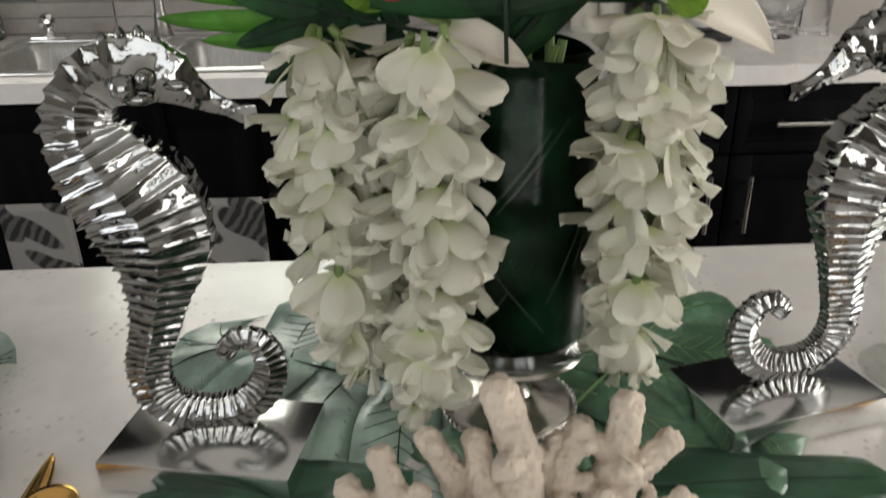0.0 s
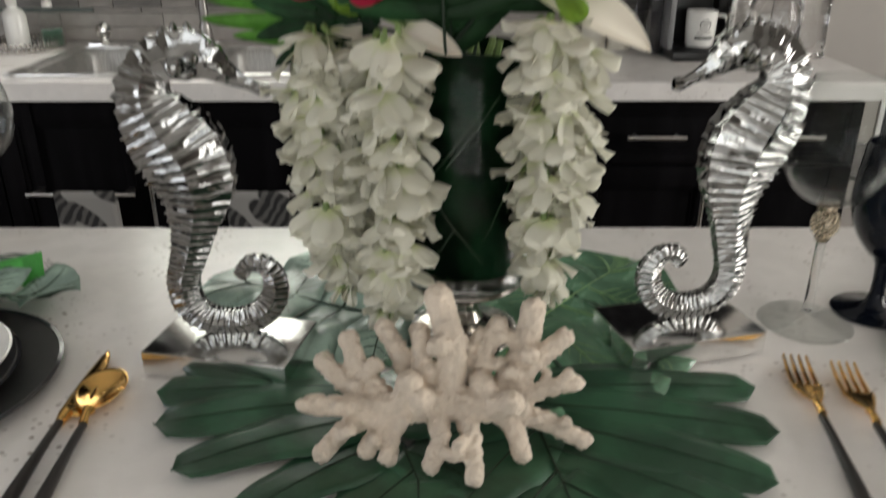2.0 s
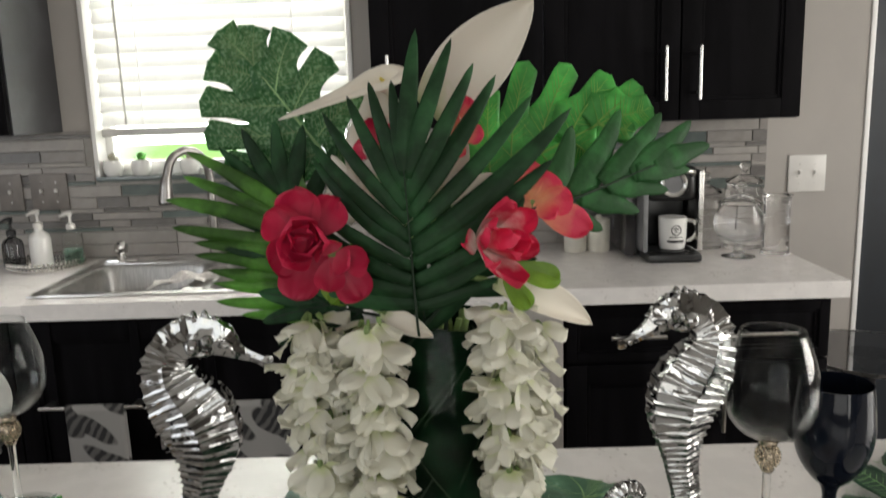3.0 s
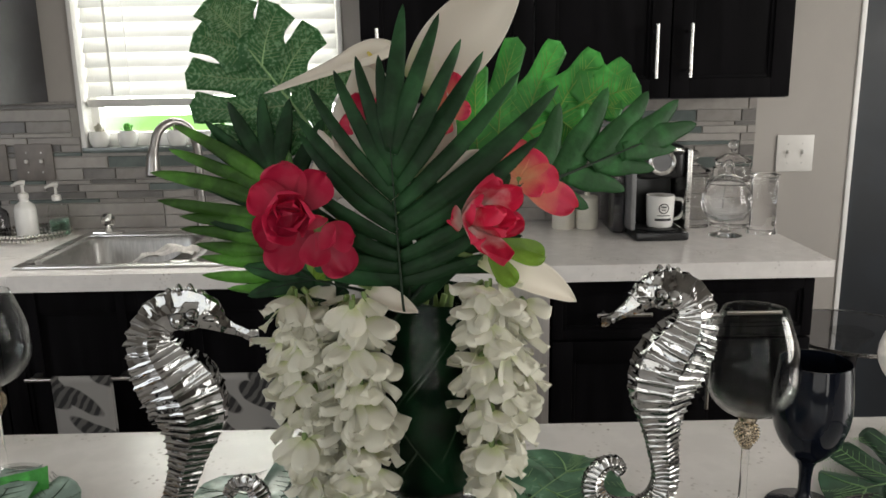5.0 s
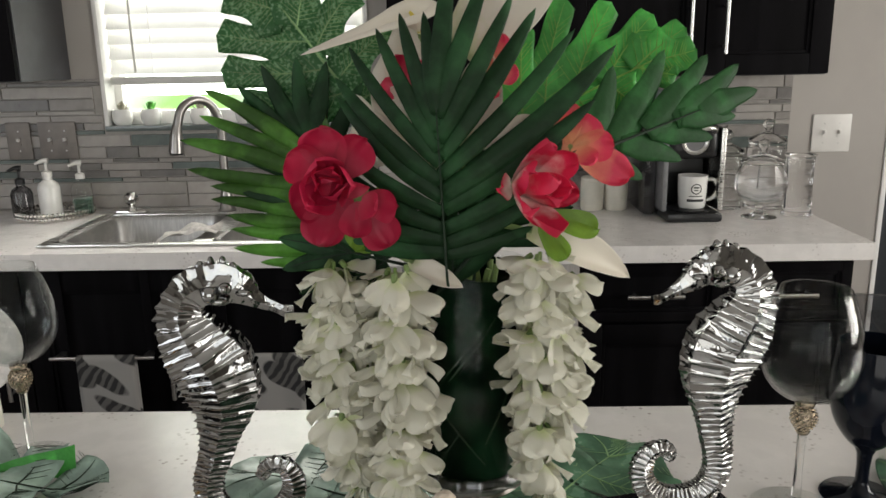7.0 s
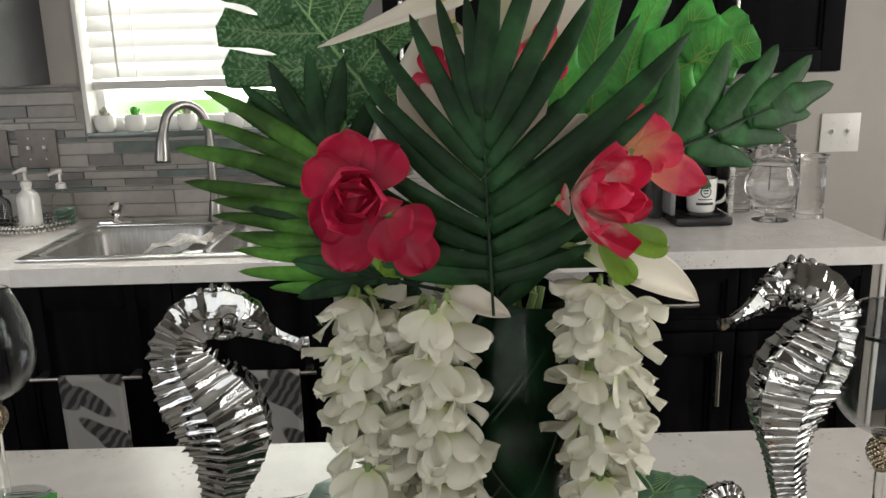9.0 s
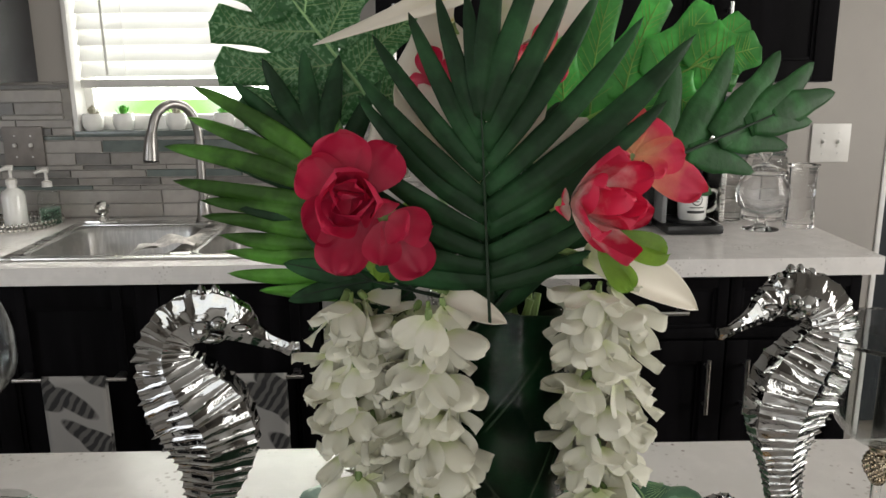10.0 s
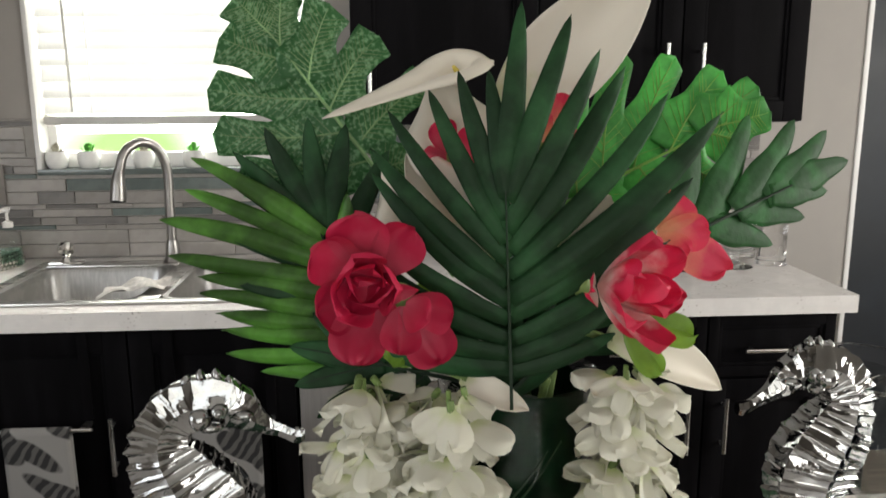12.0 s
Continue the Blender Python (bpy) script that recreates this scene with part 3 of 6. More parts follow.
def reach(theta):
    for (a, r), (b, q) in zip(OUTLINE, OUTLINE[1:]):
        if theta <= b:
            f = (theta - a) / (b - a)
            f = f * f * (3 - 2 * f)
            return r + (q - r) * f
    return OUTLINE[-1][1]


def half_point(L, W, s, f):
    th = 168 * (1 - s) ** 1.1
    o = Vector((math.sin(radians(th)) * reach(th) * L * W, math.cos(radians(th)) * reach(th) * L))
    mid = Vector((0, 0.86 * L * max(0.0, (s - 0.3) / 0.7)))
    p = mid + (o - mid) * f
    p.y += 0.12 * L * f * (1 - f)
    return p


def monstera(name, L, m, W=1.0, lobes=6, gap=0.5, slit=0.45, ripple=0.004, droop=0.25, curl=0.1, blade=None, vein=None, label="", seed=1, group="", stalk=0.06, veins=True, rounding=0.15):
    rnd = random.Random(seed)
    t = thing(name, label, "leaf", m, group)
    phase = [rnd.uniform(0, 6.28) for _ in range(4)]
    deep = {(sd, k): slit + rnd.uniform(-0.1, 0.12) for sd in (-1, 1) for k in range(lobes)}

    def lift(x, y):
        return (-droop * x * x / L - curl * y * y / L + ripple * math.sin(38 * x / L * 0.35 + phase[0]) * math.cos(7 * y / L + phase[1]) + ripple * 0.6 * math.sin(16 * y / L + phase[2]) * abs(x) / L * 2)

    bm = bmesh.new()
    for sd in (-1, 1):
        for k in range(lobes):
            def fn(a, f, sd=sd, k=k):
                f0 = deep[(sd, k)]
                g = gap * max(0.0, (f - f0) / (1 - f0)) ** 0.6 if f > f0 else 0.0
                lo = 0.0 if k == 0 else g * 0.5
                hi = 0.0 if k == lobes - 1 else g * 0.5
                s = (k + lo + a * (1 - lo - hi)) / lobes
                end = 1 - rounding * abs(2 * a - 1) ** 3 * (1 if gap > 0.1 else 0.3)
                p = half_point(L, W, s, f * end)
                z = lift(p.x * sd, p.y) + ripple * 1.4 * f * (0.5 - (2 * a - 1) ** 2) * (1 if k % 2 else -0.6)
                return (p.x * sd, p.y, z)
            sheet(fn, 5, 12, bm)
    bmesh.ops.remove_doubles(bm, verts=bm.verts, dist=1e-5)
    bmesh.ops.recalc_face_normals(bm, faces=bm.faces)
    b = part("blade", bm, blade, t, smooth=60)
    so = b.modifiers.new("thickness", "SOLIDIFY")
    so.thickness, so.offset = 0.0007, -1
    if veins:
        mid = [(0, -stalk, -0.3 * stalk)] + [(0, L * q, lift(0, L * q) + 0.0004) for q in (0.0, 0.25, 0.5, 0.75, 0.95)]
        part("midrib", tube(mid, [0.0018, 0.0016, 0.0013, 0.001, 0.0007, 0.0003], 6, n=18), vein, t)
        vb = bmesh.new()
        for sd in (-1, 1):
            for k in range(lobes):
                s = (k + 0.5) / lobes
                pts = []
                for f in (0.02, 0.3, 0.6, 0.9):
                    p = half_point(L, W, s, f)
                    z = lift(p.x * sd, p.y) + ripple * 1.4 * f * 0.5 * (1 if k % 2 else -0.6)
                    pts.append((p.x * sd, p.y, z + 0.0003))
                tube(pts, [0.0012, 0.0009, 0.0006, 0.0002], 5, vb, 8)
                for q in (0.12, 0.22, 0.32, 0.42, 0.52, 0.62, 0.72, 0.82):
                    for e in (-0.40, 0.40):
                        p0 = half_point(L, W, s, q)
                        p1 = half_point(L, W, (k + 0.5 + e) / lobes, min(0.95, q + 0.17))
                        tube([(p0.x * sd, p0.y, lift(p0.x * sd, p0.y) + 0.0004), (p1.x * sd, p1.y, lift(p1.x * sd, p1.y) + 0.0004)], [0.00045, 0.0002], 4, vb, 3)
        part("vein_network", vb, vein, t)
    return t


# centrepiece leaves lying on the island


monstera("monstera_leaf", 0.25, placed((-0.045, 0.88, 0.926), (-0.26, 0.955, 0.931), (0, 0, 1)), 1.0, 6, 0.04, 0.75, 0.006, 0.05, 0.03, M_LEAF_SHEEN, M_VEIN_DARK, "glossy leaf lying under the vase, window sheen put into its grey-green", 7, "table leaves")
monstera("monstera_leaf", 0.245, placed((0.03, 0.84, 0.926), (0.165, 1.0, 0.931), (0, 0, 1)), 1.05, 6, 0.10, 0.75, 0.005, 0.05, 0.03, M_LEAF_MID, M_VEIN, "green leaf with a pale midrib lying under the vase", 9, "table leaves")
monstera("monstera_leaf", 0.21, placed((-0.60, 0.90, 0.942), (-0.40, 0.93, 0.944), (0, 0, 1)), 0.85, 6, 0.25, 0.55, 0.012, 0.08, 0.04, M_LEAF_SHEEN, M_VEIN_DARK, "glossy crinkled green leaf beside the stacked plates", 13, "table leaves")
monstera("monstera_leaf", 0.215, placed((0.63, 0.96, 0.934), (0.43, 0.915, 0.936), (0, 0, 1)), 1.0, 6, 0.45, 0.42, 0.004, 0.05, 0.03, M_LEAF_TABLE, M_VEIN, "dark green cut leaf beside the black goblet", 15, "table leaves")
tip = thing("curled_leaf", "bright green curled leaf standing in the place setting", "leaf", pose(-0.475, 0.935, 0.921, 0, 0, 8) @ Matrix.Scale(0.72, 4))
part("blade", sheet(lambda u, v: (-0.09 + 0.145 * u, 0.018 * math.sin(2.6 * u) + 0.012 * v, 0.010 + (0.016 + 0.036 * u ** 1.5) * v + 0.004 * math.sin(5 * u)), 12, 6), M_LEAF_BRIGHT, tip)


from mathutils import noise


# ---- seahorse statues ----
def seahorse(name, flip, shift, stance, m, label, lean=0):
    """Ribbed seahorse with a curled tail on a bevelled block; origin under the block."""
    path = [(462, 416, 10), (452, 416, 12), (440, 411, 10), (419, 400, 13), (399, 387, 20), (377, 370, 32), (351, 361, 40), (324, 363, 38), (303, 374, 36), (289, 394, 36), (285, 427, 42), (303, 469, 59), (328, 514, 68),
            (341, 565, 62), (342, 612, 47), (338, 655, 35), (333, 700, 29), (326, 745, 26), (330, 785, 26), (352, 815, 26), (392, 826, 25), (435, 816, 25), (462, 785, 23), (468, 748, 20), (452, 720, 17), (428, 716, 15), (416, 731, 12), (424, 742, 8)]
    n = 1100
    c = spline(path, n)
    bm = bmesh.new()
    seg = 36
    rings = []
    dist, turn = 0.0, 0.0
    for i in range(n):
        p, q = c[max(0, i - 1)], c[min(n - 1, i + 1)]
        tx, tz = (q[0] - p[0]), -(q[1] - p[1])
        ln = math.hypot(tx, tz) or 1
        tx, tz = tx / ln, tz / ln
        nx, nz = tz, -tx
        if i:
            dist += math.hypot(c[i][0] - c[i - 1][0], c[i][1] - c[i - 1][1])
        body = min(1.0, max(0.0, (dist - 165) / 50))
        thin = min(1.0, max(0.25, c[i][2] / 40))
        period = 3.5 + 15.5 * min(1.0, c[i][2] / 60)
        turn += (0 if i == 0 else math.hypot(c[i][0] - c[i - 1][0], c[i][1] - c[i - 1][1])) / period
        ph = turn
        r = c[i][2]
        ring = []
        for k in range(seg):
            a = 2 * math.pi * k / seg
            ca, sa = math.cos(a), math.sin(a)
            plate = 1.0 / math.cos((a + 0.52) % (math.pi / 3) - math.pi / 6)
            spine = max(0.0, ca) ** 3
            slant = ph + 0.22 * abs(sa) + 0.42 * noise.noise(Vector((c[i][0] / 45, c[i][1] / 45, 1.3 * sa)))
            rib = math.exp(-(((slant + 0.5) % 1.0 - 0.5) / 0.15) ** 2)
            keel = max(0.0, math.cos(6 * a + 3.14)) ** 3
            uneven = 0.8 + 0.35 * math.sin(ph * 2.3 + 3 * a)
            amp = (0.085 + 0.09 * spine) * body * uneven * (0.55 if ca < -0.3 and dist < 420 else 1.0)
            crown = 0.12 * spine * (1 - abs(2 * ((dist / 17.0) % 1.0) - 1)) * (1 if 75 < dist < 330 else 0)
            rr = r * (0.90 * plate + 0.045 * keel * body + amp * (rib - 0.35) + crown)
            head = 1.0 - body
            depth = 0.60 + 0.18 * (1 - thin)
            x = c[i][0] + nx * rr * ca
            zz = -c[i][1] + nz * rr * ca
            ring.append(bm.verts.new(((x - shift - lean * min(1.0, max(0.0, (c[i][1] - 590) / 150))) * 0.00054 * flip, rr * depth * sa * 0.00054 * (1 - 0.2 * head), (848 + zz) * 0.00049 + 0.021)))
        rings.append(ring)
    for a, b in zip(rings, rings[1:]):
        for k in range(seg):
            bm.faces.new((a[k], a[(k + 1) % seg], b[(k + 1) % seg], b[k]))
    bm.faces.new(rings[0])
    bm.faces.new(rings[-1])

    def bump_at(x, y, r, sx=1.0, sz=1.0, yy=0.0):
        mm = pose((x - shift) * 0.00054 * flip, yy, (848 - y) * 0.00049 + 0.021) @ Matrix.Diagonal((sx, 1, sz, 1))
        bmesh.ops.create_icosphere(bm, subdivisions=2, radius=r, matrix=mm)
    # crown spikes, brow, eyes and cheek
    for x, y, r, sx, sz in ((320, 330, 0.004, 0.9, 1.2), (338, 324, 0.0042, 0.8, 1.4), (356, 323, 0.0042, 0.8, 1.4), (372, 333, 0.004, 0.9, 1.2), (388, 352, 0.0034, 1.0, 1.0)):
        bump_at(x, y, r, sx, sz)
    for sy in (-1, 1):
        bump_at(362, 364, 0.0055, 1.1, 1.1, 0.0125 * sy)
        bump_at(362, 363, 0.0034, 1, 1.1, 0.0185 * sy)
        bump_at(337, 375, 0.0062, 1.3, 1.3, 0.0115 * sy)
        bump_at(350, 389, 0.0055, 1.5, 0.7, 0.0095 * sy)
        bump_at(388, 376, 0.0045, 1.6, 0.7, 0.0075 * sy)
    bmesh.ops.recalc_face_normals(bm, faces=bm.faces)
    bmesh.ops.transform(bm, matrix=stance, verts=bm.verts)
    for v in bm.verts:
        v.co += noise.noise_vector(v.co * 85) * (0.0004 + 0.0006 * min(1.0, max(0.0, (v.co.z - 0.08) / 0.08))) + noise.noise_vector(v.co * 230) * 0.0002
    n_body = len(bm.faces)
    box(-0.0635, 0.0635, -0.04, 0.04, 0.0, 0.0215, 0.0012, bm)
    bm.faces.ensure_lookup_table()
    for f in bm.faces[n_body:]:
        f.material_index = 1
    ob = part(name, bm, M_SEAHORSE, smooth=28)
    ob.data.materials.append(M_BLOCK)
    ob.matrix_basis = m
    return tagged(ob, label, "statue", "seahorse statues")


seahorse("seahorse_statue", 1, 374, pose(0, 0.009, 0, 0, 0, 15), pose(-0.210, 0.8155, 0.9225, 0, 0, -11), "mirror silver ribbed seahorse statue on a square block", 24)
seahorse("seahorse_statue", -1, 412, pose(0, 0.006, 0, 0, 0, -4), pose(0.1835, 0.846, 0.9225, 0, 0, 14.6), "mirror silver ribbed seahorse statue on a square block facing the vase")


# ---- coral ----
def coral():
    """Knobbly coral: short stout limbs out of a lying stem, each with buds, fused and roughened."""
    bm = bmesh.new()
    rnd = random.Random(4)

    def limb(a, b, r0, r1, buds):
        a, b, r0, r1 = Vector(a), Vector(b), r0 * 0.92, r1 * 0.90
        side = Vector((rnd.uniform(-1, 1), rnd.uniform(-1, 1), 0.4)) * (b - a).length * 0.12
        mid = (a + b) * 0.5 + side
        tube([tuple(a), tuple(mid), tuple(b)], [r0, (r0 + r1) * 0.48, r1], 10, bm, 12)
        bmesh.ops.create_icosphere(bm, subdivisions=2, radius=r1 * 1.06, matrix=Matrix.Translation(b))
        for _ in range(buds):
            root = mid.lerp(b, rnd.uniform(-0.5, 0.6))
            out = Vector((rnd.gauss(0, 1), rnd.gauss(-0.2, 0.8), rnd.uniform(0.2, 1.3))).normalized()
            tip = root + out * r0 * rnd.uniform(1.2, 2.1)
            tip.z = max(tip.z, 0.008)
            tube([tuple(root), tuple((root + tip) * 0.5), tuple(tip)], [r1 * 0.8, r1 * 0.72, r1 * 0.66], 8, bm, 6)
            bmesh.ops.create_icosphere(bm, subdivisions=2, radius=r1 * 0.7, matrix=Matrix.Translation(tip))

    limb((-0.068, 0.0, 0.034), (0.0, 0.004, 0.038), 0.013, 0.017, 2)
    limb((0.062, 0.0, 0.034), (0.0, 0.004, 0.038), 0.012, 0.017, 2)
    for x, tx, ty, tz, r in ((-0.004, -0.010, 0.05, 0.112, 0.0138), (0.006, 0.028, 0.038, 0.082, 0.009), (0.038, 0.070, 0.042, 0.104, 0.012),
                             (0.045, 0.096, 0.034, 0.082, 0.0095), (0.05, 0.104, 0.008, 0.054, 0.008), (0.028, 0.040, 0.038, 0.092, 0.0095),
                             (-0.03, -0.055, 0.036, 0.090, 0.0095), (-0.028, -0.026, 0.034, 0.088, 0.0095), (-0.05, -0.085, 0.028, 0.084, 0.0095),
                             (-0.06, -0.106, 0.02, 0.068, 0.009), (-0.055, -0.112, -0.01, 0.046, 0.0095)):
        limb((x, 0.006, 0.034), (tx, ty, tz), r * 1.12, r, 1 + (abs(x) > 0.02))
    for x, tx, ty in ((-0.05, -0.104, -0.03), (0.01, 0.019, -0.058), (-0.012, -0.015, -0.044), (-0.035, -0.05, -0.034),
                      (0.04, 0.058, -0.03), (0.048, 0.110, -0.012), (-0.052, -0.068, -0.026)):
        limb((x, -0.002, 0.034), (tx, ty, 0.012), 0.011, 0.0085, 1)
    ob = part("coral", bm, M_CORAL, m=pose(-0.022, 0.692, 0.926) @ Matrix.Scale(0.86, 4))
    rm = ob.modifiers.new("fuse", "REMESH")
    rm.mode, rm.voxel_size, rm.use_smooth_shade = "VOXEL", 0.0015, True
    tex = bpy.data.textures.new("coral_grain", "CLOUDS")
    tex.noise_scale, tex.noise_depth = 0.007, 3
    dm = ob.modifiers.new("grain", "DISPLACE")
    dm.texture, dm.strength, dm.mid_level = tex, 0.005, 0.5
    tex2 = bpy.data.textures.new("coral_fine", "CLOUDS")
    tex2.noise_scale = 0.003
    dm = ob.modifiers.new("fine_grain", "DISPLACE")
    dm.texture, dm.strength, dm.mid_level = tex2, 0.0034, 0.5
    return tagged(ob, "branching cream coral piece resting on the leaves", "coral")


coral()

# ---- vase and its pedestal ----
VX, VY = -0.009, 0.852
ped = thing("pedestal", "antique silver pedestal with a beaded foot under the vase", "pedestal", pose(VX, VY, 0.9265))
part("foot", lathe([(0, 0), (0.046, 0), (0.048, 0.003), (0.046, 0.007), (0.042, 0.009), (0.026, 0.012), (0.017, 0.018), (0, 0.018)], 48), M_FOOT, ped)
part("stem", lathe([(0, 0.0181), (0.017, 0.0181), (0.013, 0.026), (0.012, 0.034), (0.016, 0.044), (0.028, 0.052), (0.04, 0.056), (0, 0.056)], 40), M_FOOT, ped)
bead = finish("bead", lathe([(0, -0.0022), (0.0016, -0.0015), (0.0022, 0), (0.0016, 0.0015), (0, 0.0022)], 8), M_CHROME)
for i in range(56):
    o = new("bead", bead)
    a = 2 * math.pi * i / 56
    o.parent, o.location = ped, (0.0475 * math.cos(a), 0.0475 * math.sin(a), 0.005)
part("plate", lathe([(0, 0.0561), (0.050, 0.0561), (0.053, 0.059), (0.051, 0.0615), (0, 0.0615)], 48), M_FOOT, ped)
VZ = 0.9885
vase = thing("glass_vase", "clear glass cylinder vase lined with a dark green leaf", "vase", pose(VX, VY, VZ))
R = 0.058
part("glass_wall", lathe([(0, 0), (R - 0.006, 0), (R - 0.002, 0.003), (R, 0.009), (R, 0.199), (R - 0.0015, 0.2015), (R - 0.003, 0.199), (R - 0.003, 0.016), (R - 0.008, 0.011), (0, 0.010)], 64), M_VASE, vase)
part("base_ring", lathe([(R - 0.010, 0.0105), (R - 0.0065, 0.002), (R - 0.003, 0.0032), (R - 0.0008, 0.009), (R - 0.0036, 0.0155)], 64, closed=True), M_GLASS, vase, "thick glass rim of the base")
part("lining_leaf", sheet(lambda u, v: ((0.0485 + 0.0025 * math.sin(9 * u + 4 * v)) * math.cos(6.5 * u), (0.0485 + 0.0025 * math.sin(9 * u + 4 * v)) * math.sin(6.5 * u), 0.015 + (0.176 + 0.006 * math.sin(11 * u)) * v), 60, 8), mat("lining_leaf", (0.004, 0.017, 0.007), 0.9, ior=1.1, var=0.6, scale=22, bump=0.5), vase, "dark green leaf rolled inside the glass")
vb = bmesh.new()
for a0, da, z0, z1 in ((-2.3, 1.0, 0.09, 0.16), (-2.2, 0.9, 0.09, 0.03), (-1.9, 0.8, 0.11, 0.165), (-1.3, 0.6, 0.05, 0.11), (-1.75, -0.5, 0.06, 0.02), (-0.9, 0.7, 0.07, 0.15)):
    tube([(0.0515 * math.cos(a0 + da * q), 0.0515 * math.sin(a0 + da * q), z0 + (z1 - z0) * q) for q in (0, 0.35, 0.7, 1.0)], 0.0008, 5, vb, 10)
part("lining_vein", vb, mat("lining_vein", (0.014, 0.042, 0.014), 0.5, var=0.2), vase)
for i in range(9):
    a = 0.7 * i
    part("stem", tube([(0.026 * math.cos(a), 0.026 * math.sin(a), 0.016), (0.02 * math.cos(a + 1), 0.02 * math.sin(a + 1), 0.12), (0.026 * math.cos(a + 2), 0.026 * math.sin(a + 2), 0.20)], 0.003, 7, n=10), M_STEM, vase)


# ---- hanging white blossoms ----
def petal(bm, length, width, cup, m, tipround=0.5, wave=0.0, ph=0.0, nu=5, nv=6):
    """A rounded petal from the origin along y, cupped towards z, laid at m."""
    def fn(u, v):
        a = (u - 0.5) * 2
        v = 1 - (1 - v) ** 1.7
        w = width * 0.5 * (0.10 + 1.05 * v ** 0.6) * math.sqrt(max(0.0, 1 - v ** (3.2 + 2 * tipround)))
        y = length * v
        z = cup * length * (v * v * 0.8 - 0.3 * v) + cup * 1.1 * w * a * a + wave * length * (math.sin(3.1 * a + ph) + 0.5 * math.sin(7 * a + 2 * ph)) * v * v
        return m @ Vector((a * w, y, z))
    return sheet(fn, nu, nv, bm)


def floret_mesh(seed, size):
    rnd = random.Random(seed)
    bm = bmesh.new()
    for az, el, ln, wd in ((-52, -20, 1.15, 0.92), (52, -20, 1.15, 0.92), (0, 30, 1.05, 1.12), (-16, -52, 1.1, 0.84), (18, -48, 1.05, 0.82)):
        m = pose(0.003, 0, 0, 0, 0, -90 + az + rnd.uniform(-14, 14)) @ pose(0, 0, 0, el + rnd.uniform(-14, 14), rnd.uniform(-30, 30), 0)
        petal(bm, size * ln * rnd.uniform(0.9, 1.1), size * wd * rnd.uniform(0.9, 1.1), rnd.uniform(-0.3, 0.28), m, 0.35, 0.12, rnd.uniform(0, 6), 7, 7)
    n_petals = len(bm.faces)
    tube([(-0.002, 0, 0.001), (0.003, 0, 0), (0.008, 0, -0.001)], [0.0022, 0.0026, 0.0008], 6, bm, 5)
    bm.faces.ensure_lookup_table()
    for f in bm.faces[n_petals:]:
        f.material_index = 1
    me = finish("floret", bm, M_WHITE, 80)
    me.materials.append(M_STEM)
    return me


FLORETS = [floret_mesh(20 + i, 0.0250) for i in range(7)]
BUDS = [floret_mesh(40 + i, 0.0195) for i in range(3)]


def blossom_strand(top, bottom, radius, seed, label):
    rnd = random.Random(seed)
    t = thing("blossom_strand", label, "flower", pose(*top), "hanging white blossoms")
    d = Vector(bottom) - Vector(top)
    sway = Vector((rnd.uniform(-0.006, 0.006), rnd.uniform(-0.004, 0.004), 0))
    part("stem", tube([(0, 0, -0.004), d * 0.5 + sway, d], [0.0016, 0.0014, 0.0008], 6, n=16), M_STEM, t)
    n = int(d.length / 0.0142)
    for i in range(n):
        f = (i + 0.4) / n
        c = d * f + sway * math.sin(math.pi * f)
        taper = 1.0 if f < 0.62 else 1.0 - 0.72 * (f - 0.62) / 0.38
        count = 3 if f < 0.88 else 2
        for k in range(count):
            a = 137.5 * (i * 3 + k) + rnd.uniform(-25, 25)
            o = new("floret", rnd.choice(FLORETS if f < 0.86 else BUDS))
            r = radius * taper * rnd.uniform(0.18, 0.5)
            s = (0.82 + 0.3 * rnd.random()) * (0.75 + 0.25 * taper)
            o.parent = t
            o.matrix_basis = pose(c.x + r * math.cos(radians(a)), c.y + r * math.sin(radians(a)), c.z + rnd.uniform(-0.005, 0.005), 0, rnd.uniform(22, 72), a) @ Matrix.Scale(s, 4)


blossom_strand((-0.118, 0.792, 1.212), (-0.105, 0.803, 0.993), 0.030, 1, "long white hanging blossom strand against the vase")
blossom_strand((-0.066, 0.762, 1.214), (-0.070, 0.775, 0.984), 0.030, 2, "long white hanging blossom strand against the vase")
blossom_strand((-0.092, 0.805, 1.200), (-0.088, 0.812, 1.01), 0.026, 3, "short white hanging blossom strand behind the longer ones")
blossom_strand((0.047, 0.775, 1.222), (0.054, 0.785, 0.997), 0.030, 4, "long white hanging blossom strand beside the glass")
blossom_strand((0.066, 0.803, 1.200), (0.068, 0.81, 1.04), 0.026, 5, "short white hanging blossom strand beside the glass")


